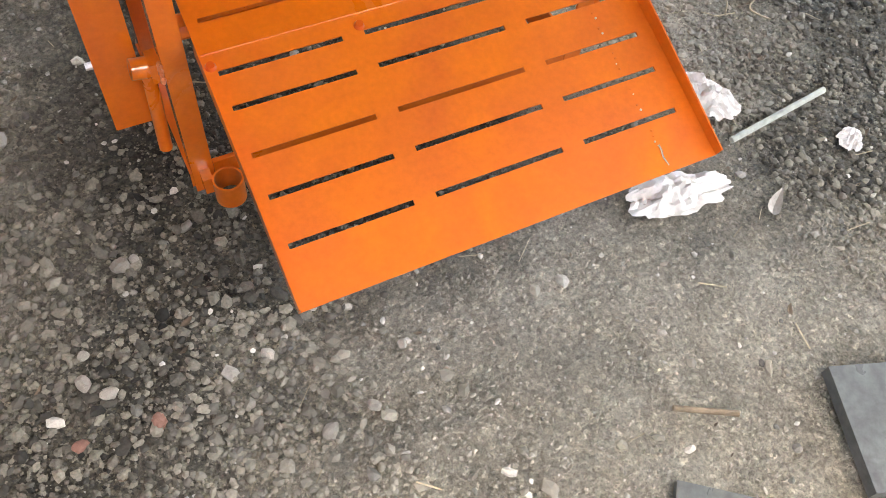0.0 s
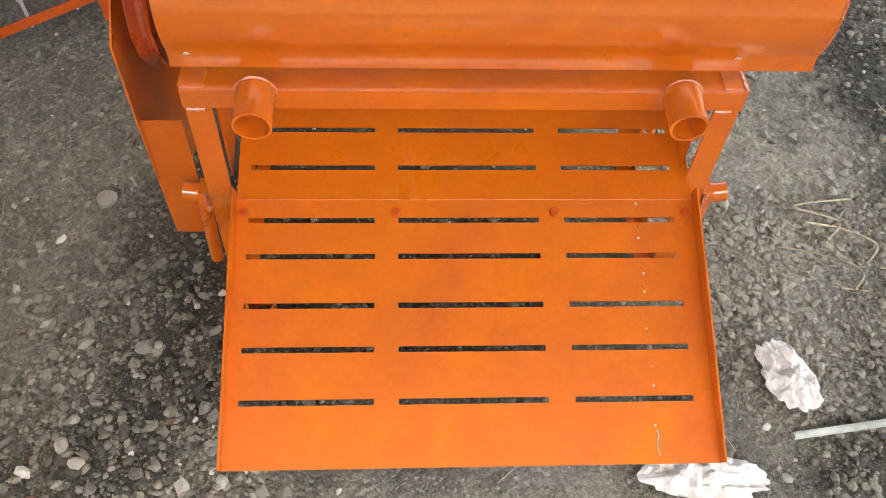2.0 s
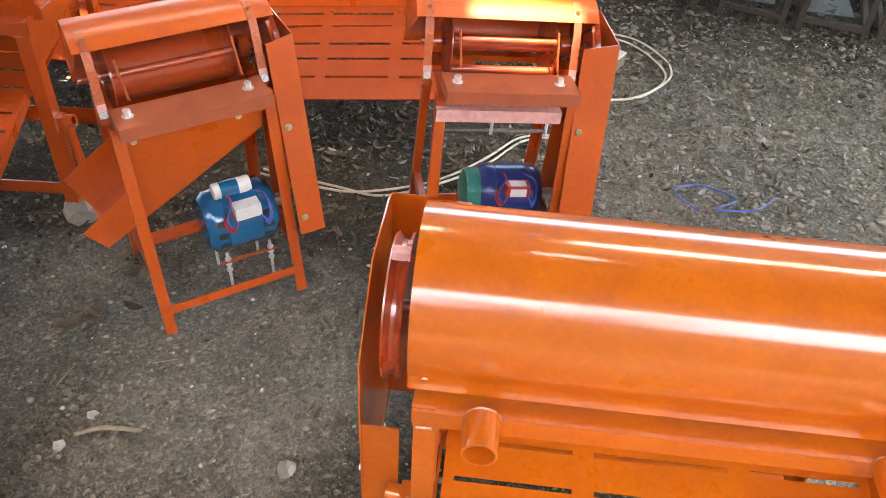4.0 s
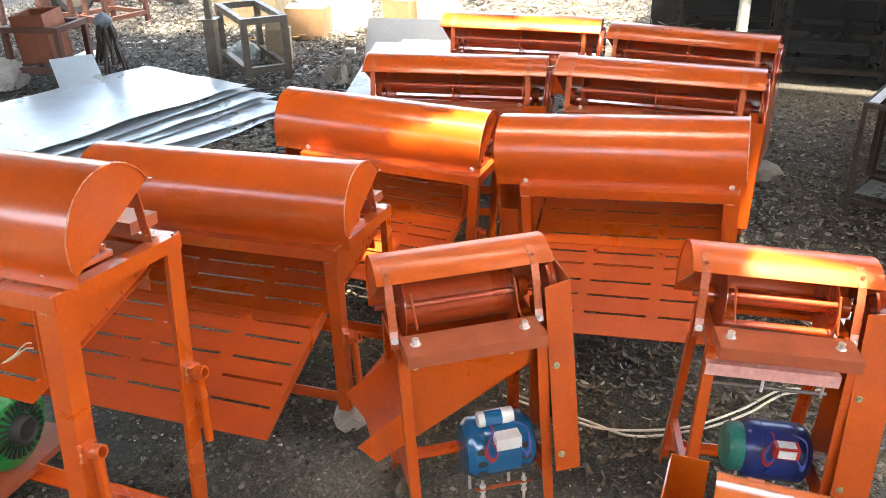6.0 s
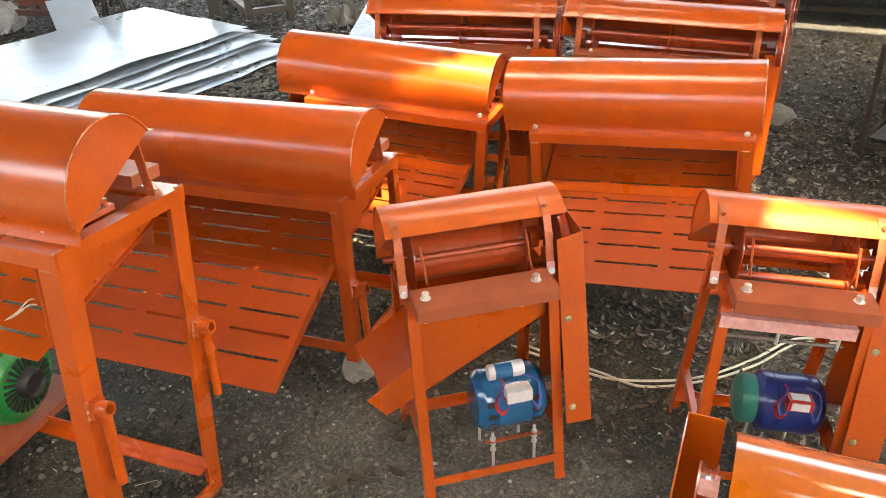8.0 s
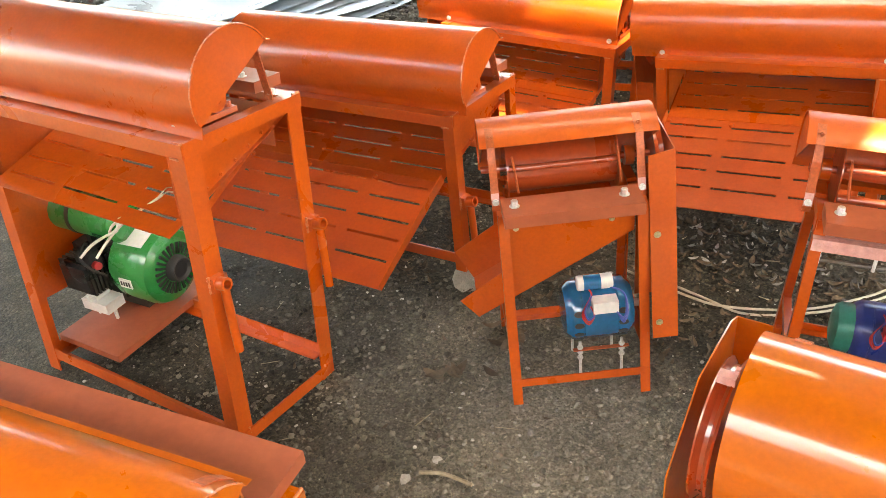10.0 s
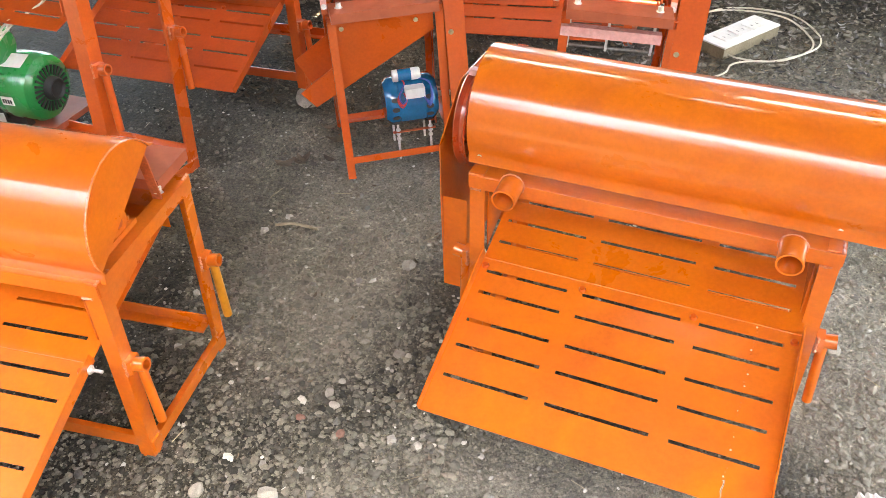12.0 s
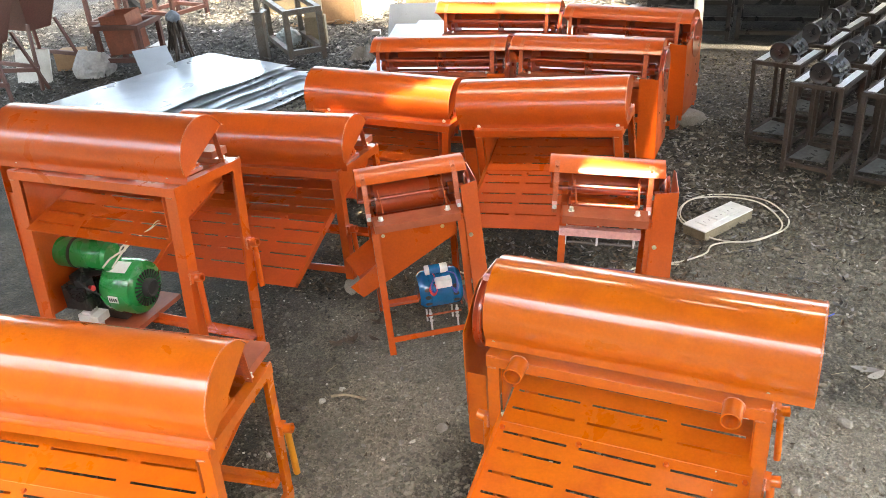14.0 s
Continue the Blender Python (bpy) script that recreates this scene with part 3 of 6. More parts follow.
    rod(bm, (-0.09, cy, cz - 0.045), (W + 0.022, cy, cz - 0.045), 0.013, 12)
    part("shaft", bm, ORANGE_DARK, root)
    for x in (0.008, W + 0.002):
        bm = B()
        box(bm, (x - 0.018, cy - 0.065, H + 0.005), (x + 0.018, cy + 0.065, H + 0.02))
        rod(bm, (x - 0.016, cy, cz - 0.045), (x + 0.016, cy, cz - 0.045), 0.036, 20, inner=0.018)
        for s in (-1, 1):
            bolt(bm, (x, cy + s * 0.052, H + 0.02), (0, 0, 1), 0.008, 0.014)
        part("bearing_block", bm, paint, root, bevel=0.0015)
    # feed table
    bm = B()
    y0, y1, over = plank
    box(bm, (0.02, y0, H + 0.020), (W - 0.02 + over, y1, H + 0.052))
    part("feed_table", bm, PLANK, root, "dull red feed plank", bevel=0.003)
    for x in (0.07, W - 0.07):
        bm = B()
        bolt(bm, (x, y0 + 0.03, H + 0.052), (0, 0, 1), 0.008, 0.012)
        part("table_bolt", bm, STEEL, root)
    # side plates under the rails
    for x in (0.028, W - 0.03):
        bm = B()
        plate(bm, [(yf + 0.03, H - 0.04), (yb - 0.03, H - 0.04), (yb - 0.03, H - 0.10), (yf + 0.03, H - 0.235)], 0.003, Matrix.Translation((x, 0, 0)) @ YZ)
        part("side_plate", bm, paint, root)
        for i in range(6):
            bm = B()
            s = (i + 0.5) / 6
            bolt(bm, (x + (0.003 if x > 0.1 else 0), yb - 0.05 + (yf - yb + 0.10) * s, H - 0.095 - 0.125 * s), (1 if x > 0.1 else -1, 0, 0), 0.005, 0.006)
            part("plate_rivet", bm, paint, root)
    # Added plate, not a known part: keeps back-sky reflections off the sieve.
    bm = B()
    box(bm, (0.035, yb - 0.022, H - 0.17), (W - 0.035, yb - 0.019, H - 0.042))
    part("back_plate", bm, paint, root)
    # sieve and tray
    x0, x1 = 0.04, W - 0.012

    def cols(a, b):
        return [(a + (b - a) * p, a + (b - a) * q) for p, q in ((0.03, 0.30), (0.35, 0.655), (0.71, 0.955))]

    p0, p1 = V((0, yb - 0.03, H - 0.10)), V((0, sieve[0], H - sieve[1]))
    L = (p1 - p0).length
    ang = math.atan2(p1.z - p0.z, p1.y - p0.y)
    msv = Matrix.Translation(p0) @ Matrix.Rotation(ang, 4, "X")
    bm = B()
    slotted(bm, x0 + 0.004, x1 - 0.004, L, cols(x0, x1), [L - 0.062 - 0.075 * i for i in range(4)], 0.010, msv)
    part("sieve", bm, paint, root)
    if tray:
        q1 = V((0, p1.y - tray * math.cos(radians(19)), p1.z - tray_drop))
        q0 = p1 + V((0, 0.012, 0.001))
        L = (q1 - q0).length
        ang = math.atan2(q1.z - q0.z, q1.y - q0.y)
        mt = Matrix.Translation(q0) @ Matrix.Rotation(ang, 4, "X")
        rows = [0.105, 0.245, 0.43, 0.59, 0.775] if tray > 0.3 else [0.35, 0.72]
        bm = B()
        slotted(bm, x0, x1, L, cols(x0, x1), [L * v for v in rows], 0.010, mt)
        tr = part("tray", bm, TRAY_ORANGE if paint is ORANGE else TRAY_RED, root)
        flip = -1.0
        for x in (x0, x1 - 0.003):
            bm = B()
            plate(bm, [(-0.0, 0.0), (L, 0.0), (L, flip * 0.022), (L * 0.5, flip * 0.03), (0.0, flip * 0.034)], 0.003, mt @ Matrix.Translation((x, 0, 0)) @ YZ)
            part("tray_flange", bm, paint, tr)
        if seam:
            for i in range(40):
                y = L * (0.04 + 0.92 * i / 40)
                if any(abs(y - L * v) < 0.012 for v in rows) or i % 5 == 3:
                    continue
                bm = B()
                c = mt @ V((x1 - 0.105 + 0.002 * math.sin(i * 1.7), y, -0.0005))
                bmesh.ops.create_icosphere(bm, subdivisions=1, radius=random.uniform(0.0012, 0.0032), matrix=Matrix.Translation(c))
                part("weld_dot", bm, paint if i % 3 else CHIP, tr)
            bm = B()
            bead(bm, [mt @ V((x1 - 0.104 + 0.0015 * math.sin(i), L * (0.885 + 0.011 * i), -0.0006)) for i in range(9)], 0.0022)
            part("paint_scratch", bm, CHIP, tr, "pale scratch beside the weld")
        if tray_bolt:
            bm = B()
            bolt(bm, (x1 + 0.001, p1.y - 0.012, p1.z - 0.008), (1, 0, 0), 0.008, 0.007, 0.032)
            part("tray_bolt", bm, STEEL, tr, "zinc bolt through the tray's edge")
        for u in (0.02, 0.345, 0.69, 0.98):
            bm = B()
            c = mt @ V((x0 + (x1 - x0) * u, 0.035, 0))
            d = mt.to_3x3() @ V((0, 0, -1))
            rod(bm, c, c + d * 0.008, 0.010, 12, r1=0.007)
            part("tray_rivet", bm, RED_ORANGE, tr)
    # belt guard and pulley
    if guard:
        gx0, gx1, z0, z1, gy0, gy1 = -0.045 - gw + gin, -0.045 + gin, 0.17, H + gtop, 0.02, DB + gback
        g = B()
        plate(g, [(gy0, z0), (gy1, z0), (gy1, z1 - 0.02), (gy1 - 0.05, z1), (gy0 + 0.13, z1), (gy0 - 0.015, z1 - 0.12), (gy0 - 0.015, H - 0.12)], 0.003, Matrix.Translation((gx0, 0, 0)) @ YZ)
        gd = part("belt_guard", g, paint, root)
        g = B()
        box(g, (gx0, gy1 - 0.003, z0), (gx1, gy1, z1 - 0.02))
        part("guard_back", g, paint, gd)
        g = B()
        box(g, (gx0 + 0.002, gy0 - 0.003, z0 + 0.002), (gx1, gy0, H - 0.13))
        part("guard_front", g, paint, gd)
        g = B()
        mp = Matrix.Translation((-0.062, cy, cz - 0.045)) @ Matrix.Rotation(radians(90), 4, "Y")
        lathe(g, [(0.02, -0.016), (0.118, -0.016), (0.134, -0.018), (0.137, -0.014), (0.124, -0.004), (0.124, 0.004), (0.137, 0.012), (0.134, 0.016), (0.118, 0.016), (0.02, 0.016)], mp, 40)
        pl = part("pulley", g, ORANGE_DARK, root, "dark red belt pulley")
        g = B()
        p = V((-0.062, cy - 0.018, cz + 0.09))
        box(g, (p.x - 0.014, p.y - 0.012, p.z - 0.004), (p.x + 0.018, p.y + 0.010, p.z + 0.012))
        box(g, (p.x + 0.010, p.y + 0.010, p.z), (p.x + 0.018, p.y + 0.022, p.z + 0.016))
        part("key_clip", g, PINK, pl, "pale worn clip on the pulley's rim", bevel=0.003)
        g = B()
        rod(g, (gx0, 0.06, 0.30), (gx0 - 0.012, 0.06, 0.30), 0.007, 6)
        part("guard_bolt", g, STEEL, gd)
    # pipe sockets at the front
    if pipes:
        for x in (0.105, W - 0.089):
            g = B()
            rod(g, (x, -0.040, H - 0.002), (x, -0.116, H - 0.008), 0.031, 26, inner=0.0265)
            ps = part("pipe_socket", g, paint, root)
            g = B()
            bead(g, [(x + 0.032 * math.cos(a), -0.046, H - 0.003 + 0.032 * math.sin(a)) for a in [-0.5 + 0.26 * i for i in range(17)]], 0.0026)
            part("socket_weld", g, WELD, ps)
        g = B()
        rod(g, (0.045, -0.086, 0.012), (0.045, -0.086, 0.068), 0.031, 26, inner=0.0265)
        box(g, (0.0, -0.07, 0.02), (0.02, -0.042, 0.062))
        part("foot_socket", g, paint, root)
    for sx, iy in handles:
        handle_bracket(root, paint, xr if sx > 0 else xl, (yf + 0.022) if iy == 0 else (yb - 0.025), H * socket, sx, 0.22, handle_mat if iy else None)
    return root


SPLAY = 0.087


def small_sheller(m, label, chute=True, W=0.425, H=0.619, ends=(-0.032, 0.045), guard=(0.003, 0.075), straps=(-0.001, -0.013), foot=0.01):
    """A small sheller on splayed legs; its feed side faces -y; origin on the ground at the near left foot."""
    root = thing("corn_sheller", m, label, "sheller", "small shellers")
    X, Y, Z = V((1, 0, 0)), V((0, 1, 0)), V((0, 0, 1))
    DT, D0 = 0.24, 0.38
    ft = SPLAY

    def legy(near, z):
        return ft * z / H if near else D0 - (D0 - ft - DT) * z / H

    for x, sx in ((0.0, 1), (W, -1)):
        for near in (True, False):
            bm = B()
            angle_iron(bm, (x, legy(near, -foot), -foot), (x, legy(near, H), H), X * sx, Y * (1 if near else -1), 0.03, 0.004)
            part("leg", bm, RED_ORANGE, root, bevel=0.0012)
    for z in (0.052,):
        for near in (True, False):
            bm = B()
            angle_iron(bm, (0.004, legy(near, z) + (0.002 if near else -0.002), z), (W - 0.004, legy(near, z) + (0.002 if near else -0.002), z), Y * (1 if near else -1), Z, 0.028, 0.004)
            part("cross_rail", bm, RED_ORANGE, root, bevel=0.0012)
    for x, sx in ((0.003, 1), (W - 0.003, -1)):
        for z in (0.17,):
            bm = B()
            angle_iron(bm, (x, legy(True, z) + 0.002, z), (x, legy(False, z) - 0.002, z), X * sx, Z, 0.028, 0.004)
            part("side_rail", bm, RED_ORANGE, root, bevel=0.0012)
        bm = B()
        angle_iron(bm, (x, ft - 0.01, H), (x, ft + DT, H), X * sx, -Z, 0.03, 0.004)
        part("top_rail", bm, RED_ORANGE, root, bevel=0.0012)
    for y, sy in ((ft - 0.004, 1), (ft + DT, -1)):
        bm = B()
        angle_iron(bm, (0.006, y, H + 0.002), (W - 0.006, y, H + 0.002), Y * sy, -Z, 0.03, 0.004)
        part("top_cross_rail", bm, RED_ORANGE, root, bevel=0.0012)
    cy, cz, r = ft + 0.160, H + 0.097, 0.1235
    bm = B()
    hood_mesh(bm, ends[0], W + ends[1], cy, cz, r, -118, 49, brim=0.0)
    # the cover opens towards the feed side, so it is turned round
    bmesh.ops.scale(bm, vec=(1, -1, 1), space=Matrix.Translation((0, -cy, 0)), verts=bm.verts)
    hd = part("hood", bm, SHELLER_ORANGE, root)
    for x in (ends[0] + 0.005, W + ends[1] - 0.006):
        bm = B()
        arc_plate(bm, x, 0.003, cy, cz, r - 0.003, -49, 118)
        part("hood_end", bm, RED_ORANGE, hd)
    for x in (straps[0], W + straps[1]):
        bm = B()
        pr = [(cy - (r + 0.003) * math.sin(radians(a)), cz + (r + 0.003) * math.cos(radians(a))) for a in (20, 35, 49)] + [(cy - 0.112, cz + 0.040), (cy - 0.137, H + 0.032), (cy - 0.137, H + 0.002)]
        for (y0, z0), (y1, z1) in zip(pr, pr[1:]):
            sweep(bm, [(-0.011, 0), (0.011, 0), (0.011, 0.004), (-0.011, 0.004)], (x, y0, z0), (x, y1, z1), X, V((0, z0 - z1, y1 - y0)).normalized())
        s = part("hood_strap", bm, STRAP, root, "flat strap with paint worn to grey")
        for q, mt_, rr in ((pr[1], STRAP, 0.004), (pr[4], STEEL, 0.0065)):
            bm = B()
            bolt(bm, (x, q[0] - 0.004, q[1]), (0, -1, 0.2), rr, 0.006)
            part("strap_bolt", bm, mt_, s)
        bm = B()
        (ya, za), (yb_, zb_) = pr[3], pr[5]
        sweep(bm, [(-0.0112, -0.0045), (0.0112, -0.0045), (0.0112, -0.004), (-0.0112, -0.004)], (x, ya + 0.0005, za - 0.03), (x, pr[4][0], pr[4][1] - 0.01), X, Y)
        part("worn_end", bm, PINK, s, "paint worn to pale bare metal")
    if chute:
        bm = B()
        mx = Matrix.Translation((0.045, cy, cz - 0.03)) @ Matrix.Rotation(radians(90), 4, "Y")
        lathe(bm, [(0, 0), (0.072, 0), (0.072, W - 0.11), (0, W - 0.11)], mx, 28)
        dr = part("drum", bm, ORANGE_DARK, root, "glossy red closed drum")
        bars = [(2.75 + 2.1 * i, 0.010, 0.080) for i in range(3)]
    else:
        bm = B()
        rod(bm, (0.045, cy, cz - 0.03), (W - 0.07, cy, cz - 0.03), 0.022, 16)
        dr = part("drum", bm, ORANGE_DARK, root, "open drum of red flat and round bars")
        bars = [(2.62 + 1.047 * i, 0.011 if i % 2 else 0.009, 0.088) for i in range(6)]
    for a, rb, rr in bars:
        c, sn = math.cos(a), math.sin(a)
        bm = B()
        rod(bm, (0.048, cy + rr * c, cz - 0.03 + rr * sn), (W - 0.068, cy + rr * c, cz - 0.03 + rr * sn), rb, 12)
        part("beater_bar", bm, ORANGE_DARK, dr)
    for x in (0.04, W - 0.07):
        bm = B()
        rod(bm, (x, cy, cz - 0.03), (x + 0.0035, cy, cz - 0.03), 0.104, 30)
        part("drum_flange", bm, ORANGE_DARK, dr)
    for x in (0.055, W - 0.078):
        bm = B()
        rod(bm, (x, cy - 0.108, cz + 0.055), (x + 0.012, cy - 0.122, H + 0.045), 0.0035, 6)
        part("guard_wire", bm, STRAP, root)
    bm = B()
    rod(bm, (-0.03, cy, cz - 0.03), (W + 0.075, cy, cz - 0.03), 0.011, 12)
    part("shaft", bm, ORANGE_DARK, root)
    for x in (0.012, W - 0.022):
        bm = B()
        box(bm, (x - 0.014, cy - 0.05, H + 0.003), (x + 0.014, cy + 0.05, H + 0.016))
        rod(bm, (x - 0.013, cy, cz - 0.03), (x + 0.013, cy, cz - 0.03), 0.03, 18, inner=0.012)
        part("bearing_block", bm, RED_ORANGE, root, bevel=0.0015)
    # plank with two bolts
    bm = B()
    box(bm, (0.012, 0.0, H + 0.004), (W - 0.028, 0.112, H + 0.040))
    part("feed_table", bm, PLANK, root, "dull red feed plank", bevel=0.003)
    for x in (0.047, W - 0.074):
        bm = B()
        bolt(bm, (x, 0.060, H + 0.040), (0, 0, 1), 0.010, 0.018)
        part("table_bolt", bm, STEEL, root)
    # inner plate below the drum
    bm = B()
    plate(bm, [(0.03, 0), (W - 0.03, 0), (W - 0.03, 0.13), (0.03, 0.13)], 0.003, Matrix.Translation((0, 0.14, H - 0.02)) @ Matrix.Rotation(radians(-18), 4, "X"))
    part("concave_plate", bm, RED_ORANGE, root)
    if chute:
        # sheet below the drum, sloping to the left, with an open spout
        y0, y1 = ft + 0.012, ft + DT - 0.012
        bm = B()
        XZ = Matrix(((1, 0, 0, 0), (0, 0, 1, y0), (0, 1, 0, 0), (0, 0, 0, 1)))
        plate(bm, [(0.03, H - 0.035), (W - 0.035, H - 0.035), (W - 0.035, H - 0.10), (-0.078, H - 0.35), (-0.13, H - 0.285), (0.03, H - 0.18)], 0.003, XZ)
        c = part("chute", bm, RED_ORANGE, root)
        bm = B()
        XZ2 = Matrix(((1, 0, 0, 0), (0, 0, 1, y1), (0, 1, 0, 0), (0, 0, 0, 1)))
        plate(bm, [(0.03, H - 0.035), (W - 0.035, H - 0.035), (W - 0.035, H - 0.10), (-0.078, H - 0.35), (-0.13, H - 0.245), (0.03, H - 0.14)], 0.003, XZ2)
        part("chute_side", bm, RED_ORANGE, c)
        bm = B()
        sweep(bm, [(0, 0), (0, 0.003), (y1 - y0, 0.003), (y1 - y0, 0)], (W - 0.035, y0, H - 0.10), (-0.078, y0, H - 0.35), Y, Z)
        part("chute_floor", bm, RED_ORANGE, c)
        for x, z in ((0.05, H - 0.055), (W - 0.10, H - 0.055)):
            bm = B()
            bolt(bm, (x, y0, z), (0, -1, 0), 0.006, 0.007)
            part("chute_bolt", bm, YELLOW_ZINC, c)
    else:
        bm = B()
        angle_iron(bm, (0.0, ft - 0.03, H - 0.046), (W - 0.05, ft - 0.03, H - 0.046), Y, -Z, 0.036, 0.004)
        part("screen_rail", bm, PINK, root, "pink angle bar, its white gloss put into the colour", bevel=0.0012)
        bm = B()
        rod(bm, (0.02, ft + 0.01, H - 0.13), (W - 0.06, ft + 0.01, H - 0.13), 0.006, 8)
        part("screen_rod", bm, BARE, root)
        for x in (0.03, 0.17, W - 0.075):
            bm = B()
            rod(bm, (x, ft + 0.006, H - 0.015), (x, ft + 0.006, H - 0.14), 0.005, 8)
            bolt(bm, (x, ft + 0.006, H - 0.055), (0, -0.3, 1), 0.008, 0.008)
            part("screen_bolt", bm, STEEL, root)
    # belt guard on the right
    gx0, gx1 = W + guard[0], W + guard[1]
    zb, zt = 0.193, H + 0.135
    sl = 0.112
    bm = B()

    def gy(z):
        return 0.002 + sl * (z - zb) / (zt - zb)

    bm_v = [(gx0, gy(zb), zb), (gx1, gy(zb), zb), (gx1, gy(zt), zt), (gx0, gy(zt) - 0.0, zt - 0.015)]
    d = V((0, 0.003, 0))
    a = [bm.verts.new(V(p)) for p in bm_v]
    b = [bm.verts.new(V(p) + d) for p in bm_v]
    bm.faces.new(a[::-1])
    bm.faces.new(b)
    for i in range(4):
        bm.faces.new((a[i], a[(i + 1) % 4], b[(i + 1) % 4], b[i]))
    gd = part("belt_guard", bm, RED_ORANGE, root)
    bm = B()
    plate(bm, [(gy(zb), zb), (gy(zb) + 0.24, zb), (cy + 0.165, zt - 0.07), (cy + 0.135, zt - 0.005), (cy + 0.06, zt + 0.016), (gy(zt) + 0.02, zt + 0.002), (gy(zt), zt)], 0.003, Matrix.Translation((gx1, 0, 0)) @ YZ)
    part("guard_side", bm, RED_ORANGE, gd)
    bm = B()
    box(bm, (gx0, gy(zb) + 0.235, zb), (gx1, gy(zb) + 0.238, zt - 0.1))
    part("guard_back", bm, RED_ORANGE, gd)
    for z in (zb + 0.05, zb + 0.32):
        bm = B()
        bolt(bm, (gx0 + 0.02, gy(z), z), (0, -1, 0), 0.007, 0.007)
        part("guard_bolt", bm, YELLOW_ZINC, gd)
    bm = B()
    mp = Matrix.Translation((W + 0.05, cy, cz - 0.03)) @ Matrix.Rotation(radians(90), 4, "Y")
    lathe(bm, [(0.012, -0.01), (0.076, -0.01), (0.085, -0.012), (0.076, 0.0), (0.085, 0.012), (0.076, 0.01), (0.012, 0.01)], mp, 28)
    part("pulley", bm, ORANGE_DARK, root, "dark red belt pulley")
    for s in (-1, 1):
        bm = B()
        sweep(bm, [(-0.007, -0.004), (0.007, -0.004), (0.007, 0.004), (-0.007, 0.004)], (W + 0.05, cy + s * 0.095, cz - 0.03), (W + 0.05, cy - 0.04 + s * 0.035, 0.26), X, Y)
        part("drive_belt", bm, BLACK, root)
    return root


def electric_motor(m, label, body, endcap, capbox, vents=True, stripe=False):
    """A capacitor motor lying along x on its cradle; the origin is under its middle."""
    root = thing("electric_motor", m, label, "motor", "electric motors")
    r, L = 0.088, 0.205
    mx = Matrix.Translation((-L / 2, 0, r + 0.01)) @ Matrix.Rotation(radians(90), 4, "Y")
    bm = B()
    lathe(bm, [(0, 0.0), (0.03, 0.0), (r * 0.8, 0.006), (r * 0.97, 0.022), (r, 0.03), (r, 0.052), (r * 0.975, 0.053), (r * 0.975, 0.056), (r, 0.057), (r, L - 0.056), (r * 0.975, L - 0.055), (r * 0.975, L - 0.052), (r, L - 0.051), (r, L - 0.03), (r * 0.97, L - 0.022), (r * 0.8, L - 0.006), (0.03, L), (0, L)], mx, 36)
    part("motor_body", bm, body, root)
    if endcap:
        bm = B()
        lathe(bm, [(0, -0.042), (0.048, -0.042), (0.066, -0.034), (0.073, -0.022), (0.073, 0.012), (0.03, 0.02), (0, 0.02)], mx, 32)
        part("fan_cover", bm, endcap, root, "green fan cover")
    bm = B()
    rod(bm, (L / 2, 0, r + 0.01), (L / 2 + 0.05, 0, r + 0.01), 0.011, 12)
    part("motor_shaft", bm, STEEL, root)
    if vents:
        for x in (-L / 2 + 0.04, L / 2 - 0.04):
            for a in (-158, -135, -112, -89, -66, 70):
                bm = B()
                c, s = math.sin(radians(a)), math.cos(radians(a))
                p = V((x, r * c, r + 0.01 + r * s))
                d = V((0, c, s))
                t = V((0, s, -c))
                sweep(bm, [(0.014 * math.cos(k * math.pi / 5), 0.009 * math.sin(k * math.pi / 5)) for k in range(10)], p - d * 0.004, p + d * 0.0015, V((1, 0, 0)), t)
                part("vent_slot", bm, BLACK, root)
    # terminal box and capacitor on top
    bm = B()
    box(bm, (-0.025, -0.098, 2 * r - 0.034), (0.045, -0.058, 2 * r + 0.002))
    part("terminal_box", bm, capbox, root, bevel=0.006)
    if capbox is RED:
        bm = B()
        box(bm, (-0.015, -0.1005, 2 * r - 0.03), (0.035, -0.0985, 2 * r - 0.004))
        box(bm, (-0.015, -0.092, 2 * r + 0.0015), (0.035, -0.064, 2 * r + 0.004))
        part("sticker", bm, WHITE, root)
    if stripe:
        bm = B()
        mc = Matrix.Translation((-0.06, -0.03, 2 * r + 0.030)) @ Matrix.Rotation(radians(90), 4, "Y")
        lathe(bm, [(0, 0), (0.02, 0), (0.022, 0.003), (0.022, 0.097), (0.02, 0.10), (0, 0.10)], mc, 20)
        cp = part("capacitor", bm, WHITE, root, "white capacitor with a blue band")
        bm = B()
        lathe(bm, [(0.0225, 0.018), (0.0228, 0.018), (0.0228, 0.066), (0.0225, 0.066)], mc, 20)
        part("band", bm, MOTOR_BLUE, cp)
    for k, mat in enumerate((WIRE_BLUE, WIRE_BLUE, RED, WIRE_BLUE, RED, WIRE_BLUE)):
        bm = B()
        o = 0.004 * k
        side = 1 if k % 2 else -1
        e = 0.055 if side > 0 else 0.035
        wire(bm, [(side * 0.03, -0.045, 2 * r + 0.018), (side * e + 0.01, -0.066, 2 * r + 0.008), (side * (e + 0.012 + o * 0.4), -0.09 + o * 0.5, 2 * r - 0.024 - o), (side * (e + 0.004), -0.1, 2 * r - 0.048 - o), (side * (e - 0.012), -0.098, 2 * r - 0.036), (side * 0.03, -0.08, 2 * r - 0.018)], 0.0026, 6)
        part("wire", bm, mat, root)
    # cradle with four long bolts
    for y in (-0.07, 0.07):
        bm = B()
        box(bm, (-0.08, y - 0.006, 0.0), (0.08, y + 0.006, 0.0035))
